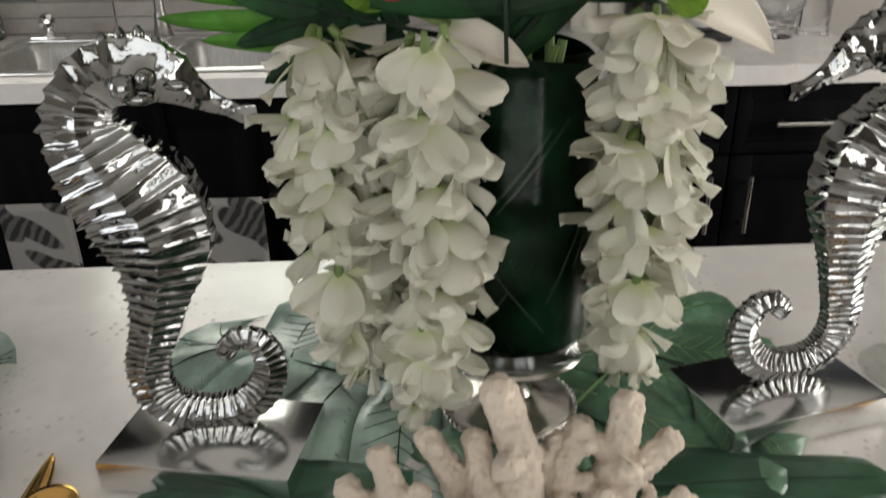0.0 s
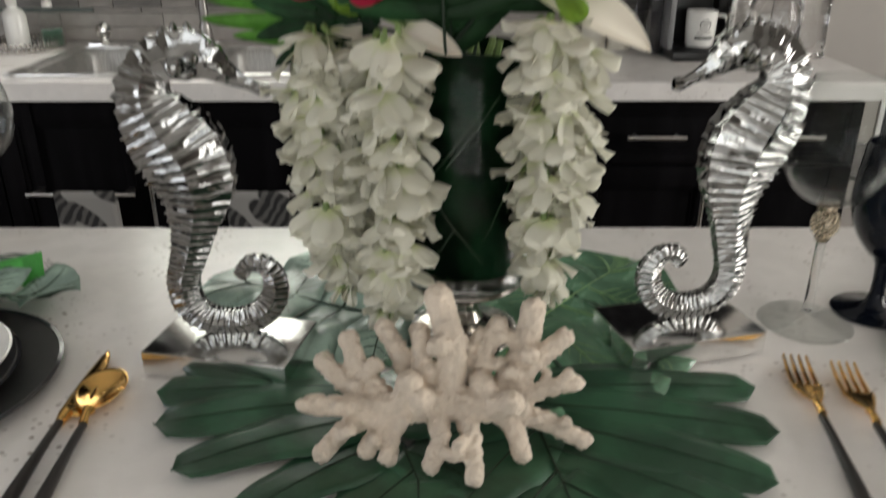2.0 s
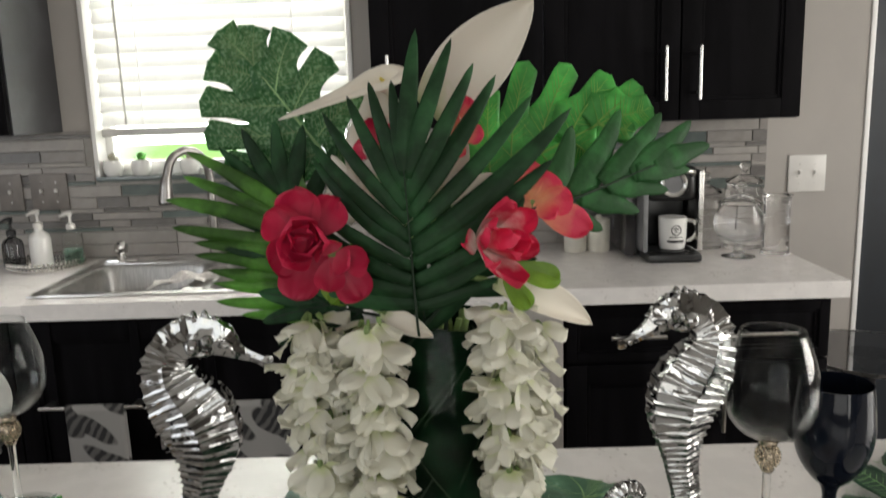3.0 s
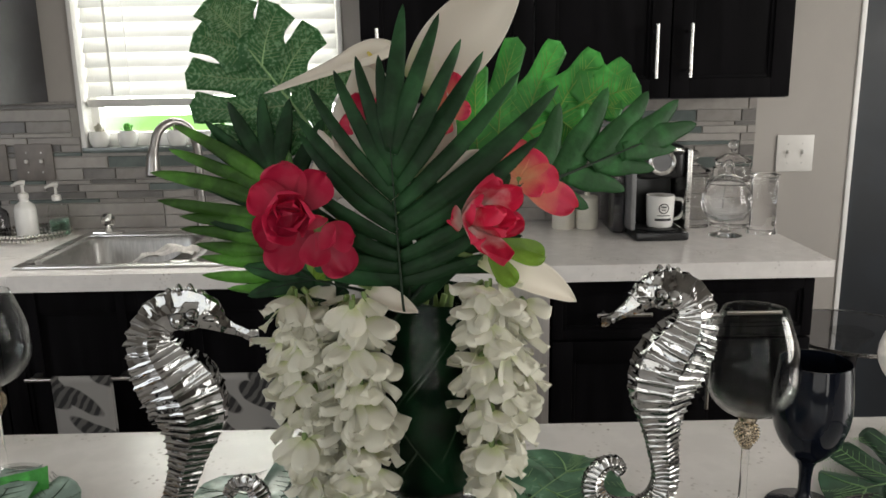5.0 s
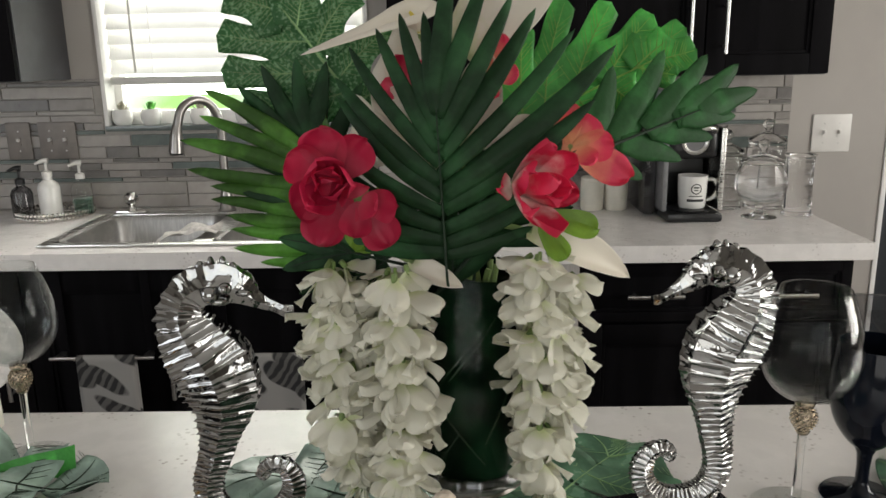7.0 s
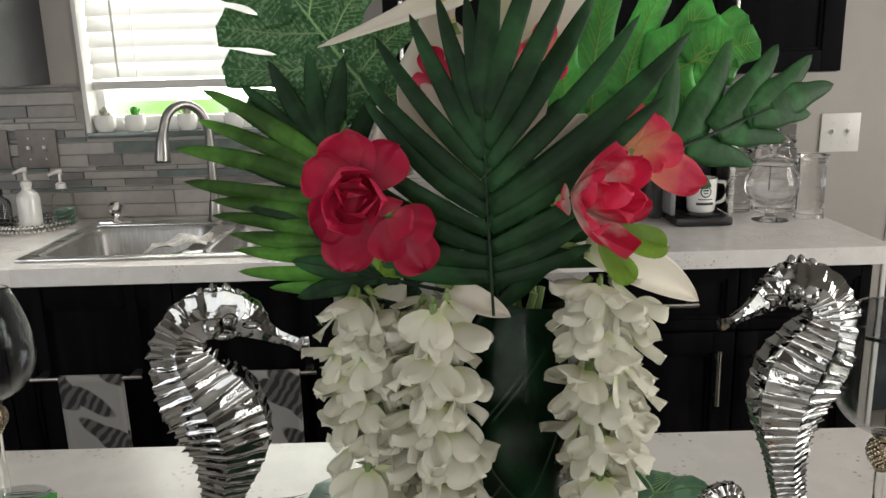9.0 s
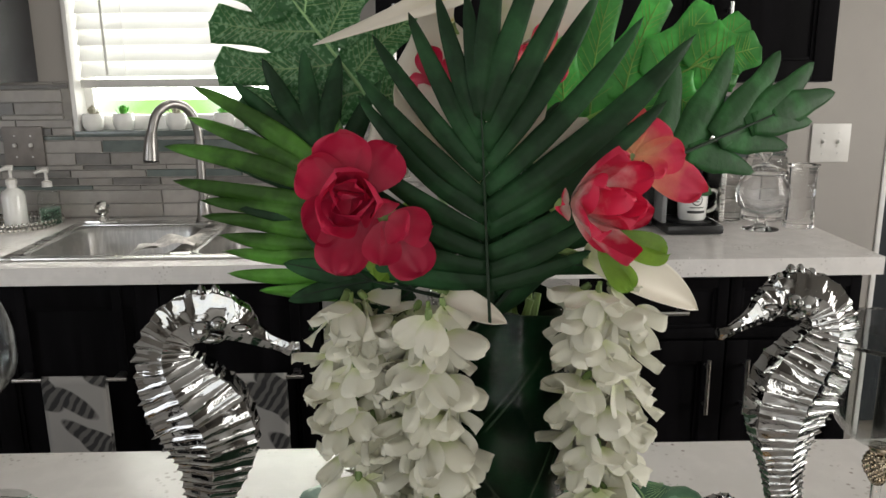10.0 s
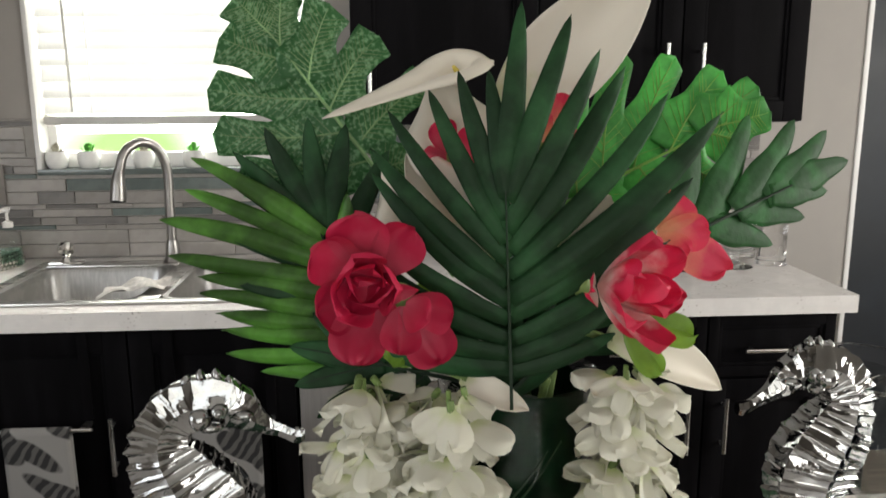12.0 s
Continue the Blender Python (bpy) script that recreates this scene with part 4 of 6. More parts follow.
# ---- foliage of the arrangement ----
def cut_leaf(name, base, tip, face, fingers, blade, vein, label, category, group, web=0.35, blunt=2.6, gap=0.0, pleat=0.22, droop=0.08, bend=0.0, ripple=0.0015,
             seed=1, side_veins=0, stalk=0.05, rib=0.0018, spread=1.0, loose=1.5, veins=True):
    """A leaf cut into fingers, which overlap near the midrib. Fingers: (place along the midrib, degrees from it, length, width, degrees of curve)."""
    rnd = random.Random(seed)
    L = (Vector(tip) - Vector(base)).length
    t = thing(name, label, category, placed(base, tip, face), group)

    def rise(q):
        return -bend * L * q * q
    mid = [(0, -stalk, -0.25 * stalk)] + [(0, L * q, rise(q) + 0.0012) for q in (0.0, 0.35, 0.7, 1.0)]
    part("midrib", tube(mid, [rib, rib * 0.9, rib * 0.75, rib * 0.55, rib * 0.3], 7, n=20), vein, t)
    bm, vb = bmesh.new(), bmesh.new()
    steps = 18
    for k, (at, deg, ln, wide, turn) in enumerate(fingers):
        deg, ln = deg + rnd.uniform(-1, 1) * loose, ln * (1 + rnd.uniform(-0.02, 0.02) * loose)
        pts, x, y = [], 0.0, L * at
        for i in range(steps + 1):
            a = radians(deg + turn * (i / steps - 0.4) * 1.6)
            pts.append((x, y, a))
            x, y = x + math.sin(a) * ln / steps, y + math.cos(a) * ln / steps
        ph, lean, sag = rnd.uniform(0, 6), rnd.uniform(-0.1, 0.1) * loose, droop * rnd.uniform(0.6, 1.4)

        def fn(u, v, pts=pts, ln=ln, wide=wide, at=at, ph=ph, lean=lean, sag=sag, k=k):
            px, py, a = pts[min(steps, int(round(v * steps)))]
            c = (u - 0.5) * 2
            root = 0.7 + 0.3 * min(1.0, v / 0.3)
            cut = spread if v < web else 1.0 + (spread - 1.0) * max(0.0, 1 - (v - web) / 0.22) - gap * math.sin(math.pi * min(1.0, (v - web) / max(0.05, 0.95 - web))) ** 0.5
            h = 0.5 * wide * root * cut * max(0.0, 1 - v ** blunt) ** (0.62 if blunt < 6 else 0.45)
            z = rise(at) - sag * ln * v * v - pleat * abs(c) * h + lean * c * h + ripple * math.sin(8 * v + ph) * c * v + 0.0005 * (k % 3)
            return (px + math.cos(a) * c * h, py - math.sin(a) * c * h, z)
        sheet(fn, 6, steps, bm)
        tube([Vector(fn(0.5, q)) + Vector((0, 0, 0.0003)) for q in (0.0, 0.33, 0.66, 0.94)], [0.0009, 0.0007, 0.0005, 0.0002], 5, vb, 10)
        for i in range(side_veins):
            q = 0.12 + 0.7 * i / side_veins
            for e in (0.06, 0.94):
                a, b = Vector(fn(0.5, q)), Vector(fn(e, min(0.97, q + 0.17)))
                tube([tuple(a + Vector((0, 0, 0.0003))), tuple((a + b) * 0.5 + Vector((0, 0, 0.0004))), tuple(b + Vector((0, 0, 0.0003)))], [0.0004, 0.0003, 0.00012], 4, vb, 4)
    b = part("blade", bm, blade, t, smooth=75)
    b.modifiers.new("thickness", "SOLIDIFY").thickness = 0.0005
    if veins:
        part("vein_network", vb, vein, t)
    else:
        vb.free()
    return t


FRONT = [(1.0, 5, 0.102, 0.0157, 0), (0.95, 21, 0.110, 0.0157, 0), (0.97, -6, 0.075, 0.0128, 0), (0.86, -19, 0.086, 0.0138, 4), (0.81, 33, 0.123, 0.0157, -4), (0.76, -28, 0.099, 0.0138, 6),
         (0.72, 38, 0.132, 0.0172, -6), (0.67, -37, 0.109, 0.0133, 6), (0.61, 46, 0.140, 0.0152, -8), (0.56, -44, 0.112, 0.0148, 8), (0.49, 54, 0.162, 0.0200, -10), (0.47, -50, 0.108, 0.0148, 10),
         (0.40, 58, 0.140, 0.0182, -8), (0.38, -56, 0.103, 0.0148, 12), (0.28, 62, 0.113, 0.0152, -8), (0.28, -63, 0.097, 0.0148, 14), (0.19, 68, 0.092, 0.0152, -8), (0.21, -73, 0.097, 0.0148, 14),
         (0.12, 80, 0.067, 0.0134, -8), (0.14, -82, 0.110, 0.0152, 12)]
cut_leaf("palm_frond", (-0.026, 0.772, 1.202), (-0.032, 0.765, 1.331), (-0.1, -1, -0.05), FRONT, M_LEAF_DARK, M_VEIN_DARK,
         "dark green fan palm frond standing in front of the flowers", "palm frond", "palm fronds", seed=2, pleat=0.30, droop=0.24, loose=2.6, rib=0.0012, veins=False, stalk=0.012)
SIDE = [(0.98, -38, 0.104, 0.0155, -6), (0.88, -46, 0.113, 0.0144, -4), (0.78, -52, 0.128, 0.0177, -8), (0.66, -61, 0.131, 0.0177, 4), (0.56, -62, 0.108, 0.0155, -4), (0.46, -63, 0.109, 0.0155, 0),
        (0.36, -65, 0.107, 0.0166, 4), (0.26, -66, 0.107, 0.0155, 2), (0.15, -69, 0.105, 0.0155, 4), (0.05, -69, 0.085, 0.0155, 4), (0.3, 30, 0.07, 0.0177, 4), (0.6, 24, 0.07, 0.0177, 4)]
cut_leaf("palm_frond", (-0.107, 0.84, 1.189), (-0.147, 0.855, 1.291), (-0.1, -1, -0.05), SIDE, M_LEAF_LIT, M_VEIN_DARK,
         "yellowish green lower fingers of the side palm frond, light put into the colour", "palm frond", "palm fronds", seed=6, pleat=0.5, droop=0.04, ripple=0.003, loose=2.5, veins=False)
# shaded top fingers of the same side frond, built as a separate dark leaf
BACK = [(1.0, -7, 0.083, 0.018, 4), (0.99, 14, 0.081, 0.018, 4), (0.95, 31, 0.083, 0.019, 2), (0.89, -32, 0.106, 0.016, -8), (0.84, -21, 0.103, 0.017, -4), (0.78, 46, 0.089, 0.018, 6), (0.63, 57, 0.090, 0.018, 6),
        (0.7, -48, 0.08, 0.017, -4), (0.5, -60, 0.08, 0.017, -4)]
cut_leaf("palm_frond", (-0.107, 0.850, 1.195), (-0.145, 0.864, 1.290), (0.1, -1, 0), BACK, M_LEAF_DARK, M_VEIN_DARK,
         "dark green top fingers of the side palm frond, shade put into the colour", "palm frond", "palm fronds", seed=8, pleat=0.3, veins=False)
SPLIT = [(1.0, 2, 0.070, 0.0190, 2), (0.80, -15, 0.092, 0.0200, -6), (0.56, -24, 0.100, 0.0220, -8), (0.30, -34, 0.102, 0.0230, -8), (0.08, -46, 0.084, 0.0230, -8),
         (0.84, 16, 0.062, 0.0170, 4), (0.60, 24, 0.066, 0.0180, 6), (0.36, 32, 0.064, 0.0190, 6), (0.12, 40, 0.056, 0.0190, 6)]
cut_leaf("split_leaf", (0.078, 0.815, 1.284), (0.192, 0.865, 1.319), (0.05, -1, 0.15), SPLIT, M_LEAF_MON, M_VEIN_DARK,
         "grey-green glossy split leaf leaning out of the arrangement", "leaf", "split leaves", web=0.40, blunt=3.2, gap=0.0, spread=1.3, seed=11, pleat=0.16, ripple=0.0004, loose=0.3, veins=False, stalk=0.08)
SHORT = [(1.0, 0, 0.05, 0.018, 0), (0.8, 24, 0.06, 0.018, 6), (0.8, -24, 0.06, 0.018, -6), (0.6, 40, 0.065, 0.018, 8), (0.6, -40, 0.065, 0.018, -8), (0.4, 56, 0.06, 0.017, 8), (0.4, -56, 0.06, 0.017, -8)]
cut_leaf("palm_frond", (-0.015, 0.80, 1.20), (0.035, 0.80, 1.262), (0.1, -1, 0.1), SHORT, M_LEAF_DARK, M_VEIN_DARK,
         "short dark green frond under the pink flowers", "palm frond", "palm fronds", seed=12)
cut_leaf("palm_frond", (-0.05, 0.805, 1.198), (-0.118, 0.81, 1.214), (0.0, -0.9, 0.4), SHORT, M_LEAF_DARK, M_VEIN_DARK,
         "short dark green frond drooping over the vase rim", "palm frond", "palm fronds", seed=14, droop=0.15)
cut_leaf("palm_frond", (-0.02, 0.815, 1.168), (-0.022, 0.795, 1.215), (0, -1, 0.25), SHORT, M_LEAF_DARK, M_VEIN_DARK,
         "short dark green frond tucked into the vase rim", "palm frond", "palm fronds", seed=18, droop=0.2, veins=False)
cut_leaf("palm_frond", (0.0, 0.86, 1.20), (0.01, 0.88, 1.30), (0.05, -1, 0.0), SHORT + [(0.2, 40, 0.08, 0.02, 8), (0.2, -40, 0.08, 0.02, -8)], M_LEAF_DARK, M_VEIN_DARK,
         "dark green palm frond at the back of the arrangement", "palm frond", "palm fronds", seed=16)
VEINED = [(1.0, -6, 0.036, 0.0469, 0), (0.92, 38, 0.038, 0.0414, 8), (0.67, 54, 0.060, 0.0483, 14), (0.47, 70, 0.068, 0.0442, 16), (0.21, 82, 0.073, 0.0400, 14),
          (0.81, -34, 0.052, 0.0497, 8), (0.55, -48, 0.078, 0.0414, 10), (0.31, -55, 0.097, 0.0400, 12), (0.10, -62, 0.097, 0.0414, 14), (0.02, 110, 0.05, 0.0386, 10)]
cut_leaf("monstera_leaf", (-0.107, 0.895, 1.328), (-0.181, 0.90, 1.427), (0.15, -1, 0.1), VEINED, M_LEAF_VEINED, M_VEIN, "green monstera leaf with pale veins rising against the window",
         "leaf", "monstera stems", web=0.30, blunt=15, gap=0.40, spread=1.12, pleat=0.06, seed=21, side_veins=14, stalk=0.1, droop=0.05)
BRIGHT = [(0.96, 10, 0.046, 0.0475, -4), (0.83, -13, 0.066, 0.0409, 8), (0.63, -29, 0.081, 0.0422, 12), (0.40, -43, 0.098, 0.0409, 14), (0.20, -55, 0.109, 0.0396, 14),
          (0.05, -64, 0.091, 0.0370, 10), (0.87, 36, 0.040, 0.0343, -6), (0.65, 60, 0.050, 0.0396, -12), (0.43, 70, 0.055, 0.0396, -12), (0.17, 88, 0.055, 0.0396, -12)]
cut_leaf("monstera_leaf", (0.038, 0.905, 1.304), (0.169, 0.93, 1.362), (-0.1, -1, 0.1), BRIGHT, M_LEAF_BRIGHT, M_VEIN_BRIGHT, "bright green monstera leaf with yellow veins, sheen put into its colour",
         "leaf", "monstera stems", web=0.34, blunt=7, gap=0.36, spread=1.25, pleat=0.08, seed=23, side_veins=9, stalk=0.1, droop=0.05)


RIGHT_LAID = [(0.0, -82, 0.1893, 0.0610, 8), (0.14, -70, 0.1893, 0.0573, 8), (0.29, -58, 0.1726, 0.0561, 10), (0.49, -50, 0.1487, 0.0537, 10), (0.75, -36, 0.1040, 0.0537, 8),
              (1.0, 4, 0.0624, 0.0610, 0), (0.68, 40, 0.1040, 0.0598, -8), (0.35, 43, 0.1238, 0.0610, -10), (0.12, 62, 0.0900, 0.0520, -6)]
LEFT_LAID = [(0.0, 107, 0.1761, 0.0648, -8), (0.13, 97, 0.1751, 0.0600, -8), (0.31, 84, 0.1627, 0.0552, -12), (0.57, 69, 0.1288, 0.0528, -12), (0.91, 52, 0.0927, 0.0528, -10),
             (1.0, 16, 0.0618, 0.0588, 0), (0.7, -38, 0.0800, 0.0500, 6), (0.3, -60, 0.0700, 0.0520, 6)]
LAID = "large dark green cut monstera leaf lying flat on the island"
cut_leaf("monstera_leaf", (0.035, 0.758, 0.9285), (0.059, 0.610, 0.9285), (0, 0, 1), RIGHT_LAID, M_LEAF_TABLE, M_VEIN_DARK, LAID, "leaf", "table leaves",
         web=0.45, blunt=8, gap=0.16, spread=1.15, pleat=0.04, droop=0.0, ripple=0.0016, seed=3, stalk=0.03, loose=0.6)
cut_leaf("monstera_leaf", (-0.081, 0.761, 0.9275), (-0.044, 0.648, 0.9275), (0, 0, 1), LEFT_LAID, M_LEAF_TABLE, M_VEIN_DARK, LAID, "leaf", "table leaves",
         web=0.45, blunt=8, gap=0.16, spread=1.15, pleat=0.04, droop=0.0, ripple=0.0016, seed=5, stalk=0.03, loose=0.6)


def bloom(name, m, petals, material, label, seed, group="red flowers", point=0.6):
    """A loose cloth flower; petals: (turn about the heart, opening, length, width, cup, shift across, shift up), z towards the viewer."""
    rnd = random.Random(seed)
    t = thing(name, label, "flower", m, group)
    part("calyx", lathe([(0, -0.026), (0.005, -0.025), (0.009, -0.018), (0.005, -0.010), (0, -0.009)], 12), M_STEM, t)
    for k, (turn, opening, ln, wd, cup, px, py) in enumerate(petals):
        mm = pose(px, py, -0.002 - 0.004 * opening / 90, 0, 0, turn) @ pose(0, 0.002, 0, 90 - opening, rnd.uniform(-8, 8), 0)
        part("petal", petal(bmesh.new(), ln, wd, cup, mm, point, 0.10, rnd.uniform(0, 6), 10, 11), material, t, smooth=85)
    return t


def facing(p, d, spin=0):
    """A pose at p whose z looks along d."""
    return Matrix.Translation(p) @ Vector(d).to_track_quat("Z", "Y").to_matrix().to_4x4() @ pose(0, 0, 0, 0, 0, spin)


PEONY = [(8, 80, 0.047, 0.050, 0.30, 0, 0), (62, 74, 0.042, 0.044, 0.35, 0, 0.004), (-42, 84, 0.046, 0.042, 0.25, 0, 0), (112, 70, 0.040, 0.044, 0.40, 0, -0.004),
         (166, 68, 0.054, 0.046, 0.35, 0, -0.004), (-165, 78, 0.046, 0.040, 0.30, 0, 0), (28, 48, 0.036, 0.044, 0.60, 0, 0), (130, 46, 0.038, 0.044, 0.60, 0, -0.004), (-90, 50, 0.034, 0.042, 0.55, 0, 0),
         (85, 50, 0.034, 0.040, 0.50, 0.010, 0.006), (-20, 54, 0.034, 0.038, 0.50, -0.004, -0.010), (200, 48, 0.036, 0.040, 0.50, 0.002, 0.012), (-110, 52, 0.030, 0.036, 0.50, -0.010, 0.006), (160, 34, 0.028, 0.030, 0.6, 0.002, 0.012), (30, 32, 0.024, 0.028, 0.6, -0.003, -0.004), (150, 58, 0.040, 0.036, 0.50, 0.006, 0.010), (40, 60, 0.034, 0.036, 0.50, 0.004, -0.010)]
bloom("peony", facing((-0.113, 0.778, 1.276), (-0.05, -1, 0.0)) @ Matrix.Scale(0.9, 4), PEONY, M_RED, "full crimson peony flower with loose rounded petals", 3)
bloom("peony", facing((-0.092, 0.768, 1.262), (0.15, -1, -0.1)), [(-150, 80, 0.040, 0.038, 0.25, 0.002, 0), (-95, 70, 0.030, 0.032, 0.35, 0, 0), (170, 62, 0.030, 0.030, 0.45, 0, 0), (-120, 40, 0.022, 0.028, 0.5, 0, 0), (20, 60, 0.018, 0.024, 0.5, 0, 0)], M_RED,
      "small crimson peony bloom below the larger one", 5)
bloom("tulip_flower", facing((0.028, 0.765, 1.272), (0.60, -0.76, 0.08)) @ Matrix.Scale(0.93, 4), [(0, 44, 0.056, 0.040, 0.35, 0, 0), (62, 40, 0.050, 0.040, 0.40, 0, 0), (120, 42, 0.052, 0.040, 0.40, 0, 0), (182, 46, 0.056, 0.042, 0.35, 0, 0), (240, 40, 0.052, 0.038, 0.40, 0, 0),
      (300, 42, 0.056, 0.038, 0.35, 0, 0), (30, 22, 0.050, 0.034, 0.50, 0, 0), (150, 22, 0.050, 0.034, 0.50, 0, 0), (270, 24, 0.052, 0.034, 0.45, 0, 0), (205, 66, 0.040, 0.032, 0.40, 0, 0), (90, 70, 0.030, 0.030, 0.40, 0, 0)],
      M_PINK, "crimson and white double tulip flower", 7, point=-0.4)
bloom("tulip_flower", facing((0.076, 0.808, 1.296), (0.3, -0.95, 0.1)), [(22, 84, 0.034, 0.046, 0.30, 0, 0), (-30, 74, 0.028, 0.040, 0.40, 0, 0), (-124, 80, 0.052, 0.040, 0.30, 0, 0), (-85, 66, 0.032, 0.034, 0.40, 0, 0),
      (110, 76, 0.026, 0.034, 0.30, 0, 0), (-150, 50, 0.024, 0.026, 0.50, 0, 0)], M_CORALPINK, "coral pink open flower with a yellow heart", 9, point=-0.2)
bloom("tulip_flower", facing((-0.058, 0.845, 1.345), (0.1, -1, 0.2)), [(20, 70, 0.026, 0.024, 0.4, 0, 0), (-50, 60, 0.028, 0.024, 0.4, 0, 0), (-130, 64, 0.034, 0.024, 0.4, 0, 0), (100, 60, 0.026, 0.022, 0.4, 0, 0)], M_RED,
      "red flower half hidden behind the palm frond", 11)
bloom("tulip_flower", facing((0.014, 0.86, 1.352), (0.1, -1, 0.2)), [(-15, 78, 0.034, 0.022, 0.3, 0, 0), (40, 60, 0.024, 0.022, 0.4, 0, 0), (-100, 60, 0.024, 0.022, 0.4, 0, 0), (160, 60, 0.026, 0.022, 0.4, 0, 0)], M_CORALPINK,
      "coral flower half hidden behind the palm frond", 13)


def calla(m, H, R_, T, label, seed=1):
    """A white funnel lily: rolled spathe that flares to a pointed tip at +x, with its spadix and stalk."""
    t = thing("calla_lily", label, "flower", m, "white lilies")

    def fn(u, v):
        ph = (u - 0.5) * 2 * math.pi * 1.06
        k = abs(u - 0.5) * 2
        r = 0.12 * R_ + 0.88 * R_ * v ** 1.9
        z = H * v * (1 - 0.42 * k ** 3 * v)
        tipv = math.exp(-(ph / 0.55) ** 2) * v ** 3
        flare = 0.35 * R_ * max(0.0, v - 0.75) / 0.25
        x = (r + flare) * math.cos(ph) + T * tipv
        y = (r + flare) * math.sin(ph) * (1 - 0.3 * tipv) + 0.02 * R_ * math.sin(7 * ph) * v
        return (x, y, z - 0.25 * H * max(0.0, v - 0.85) / 0.15 * (1 - tipv) + 0.05 * T * tipv)
    b = part("spathe", sheet(fn, 30, 14), M_CALLA, t, smooth=85)
    so = b.modifiers.new("thickness", "SOLIDIFY")
    so.thickness = 0.0006
    part("spadix", tube([(0, 0, 0.1 * H), (0, 0, 0.45 * H), (0.002, 0, 0.72 * H)], [0.0028, 0.0026, 0.0012], 8, n=8), M_SPADIX, t)
    part("stalk", tube([(0, 0, 0.05 * H), (0, 0, -0.2 * H), (-0.3 * R_, 0, -0.9 * H)], [0.0028, 0.0026, 0.0026], 8, n=8), M_STEM, t)
    return t


def open_lily(base, tip_, face, width, cup, label):
    """A lily seen as one open, pointed spathe with a rolled edge, on its stalk."""
    ln = (Vector(tip_) - Vector(base)).length
    t = thing("calla_lily", label, "flower", placed(base, tip_, face), "white lilies")

    def fn(u, v):
        a = (u - 0.5) * 2
        w = 0.5 * width * math.sin(math.pi * (0.10 + 0.90 * v) ** 0.9) ** 0.75 if v < 1 else 0.0
        roll = 0.35 * w * max(0.0, abs(a) - 0.6)
        return (a * w * (1 - 0.12 * a * a), ln * v, cup * ln * (v * v - 0.6 * v) * 0.6 + 0.55 * w * a * a - roll + 0.0012 * math.sin(6 * v + 3 * a))
    b = part("spathe", sheet(fn, 14, 20), M_CALLA, t, smooth=85)
    b.modifiers.new("thickness", "SOLIDIFY").thickness = 0.0006
    part("stalk", tube([(0, 0.004, 0), (0, -0.012, -0.004), (0, -0.03, -0.014)], 0.0026, 8, n=6), M_STEM, t)
    return t


def aimed(base, axis, tipdir):
    """A pose at base with z along axis and x towards tipdir."""
    z = Vector(axis).normalized()
    x = Vector(tipdir)
    x = (x - z * x.dot(z)).normalized()
    return Matrix.Translation(base) @ Matrix((x, z.cross(x), z)).transposed().to_4x4()


calla(aimed((-0.046, 0.872, 1.386), (-0.25, -0.4, 0.7), (-1, -0.35, -0.42)), 0.032, 0.019, 0.074, "white calla lily pointing sideways over the fronds")
open_lily((-0.012, 0.885, 1.372), (0.085, 0.872, 1.466), (-0.25, -1, 0.1), 0.074, 0.35, "large white calla lily standing above the arrangement")
calla(aimed((-0.046, 0.88, 1.318), (-0.1, -0.6, 0.8), (-0.2, 0.1, 1)), 0.06, 0.028, 0.025, "white calla lily behind the palm frond")
calla(aimed((-0.075, 0.86, 1.285), (-0.5, -0.5, 0.5), (-0.6, 0, 1)), 0.04, 0.017, 0.02, "white calla lily tucked behind the crimson flower")
open_lily((0.012, 0.80, 1.286), (0.040, 0.802, 1.322), (0.1, -1, 0.1), 0.040, 0.2, "small white calla lily behind the pink flower")
open_lily((-0.035, 0.862, 1.262), (-0.088, 0.862, 1.345), (0.1, -1, 0.1), 0.05, 0.2, "pale calla lily seen between the palm fingers")
open_lily((-0.008, 0.868, 1.290), (0.010, 0.872, 1.375), (0.1, -1, 0.1), 0.05, 0.2, "pale calla lily seen between the palm fingers")
open_lily((0.038, 0.79, 1.232), (0.129, 0.80, 1.192), (0.1, -0.8, 0.55), 0.036, -0.5, "white calla lily drooping over the hanging blossoms")
open_lily((-0.056, 0.785, 1.210), (-0.014, 0.775, 1.190), (0, -1, 0.35), 0.020, -0.3, "small white lily petal at the vase rim")
for i, (p, q, f) in enumerate((((0.050, 0.785, 1.246), (0.092, 0.79, 1.230), (0, -0.8, 0.5)), ((0.046, 0.78, 1.240), (0.066, 0.772, 1.212), (0.2, -1, 0.2)), ((-0.07, 0.81, 1.27), (-0.10, 0.80, 1.215), (0, -1, 0.1)))):
    lf = thing("lime_leaf", "small lime green leaf under the flowers", "leaf", placed(p, q, f), "lime leaves")
    ln = (Vector(q) - Vector(p)).length
    part("blade", petal(bmesh.new(), ln, ln * 0.62, 0.3, Matrix.Identity(4), 0.8, 0.08, i, 8, 10), M_LIME, lf)


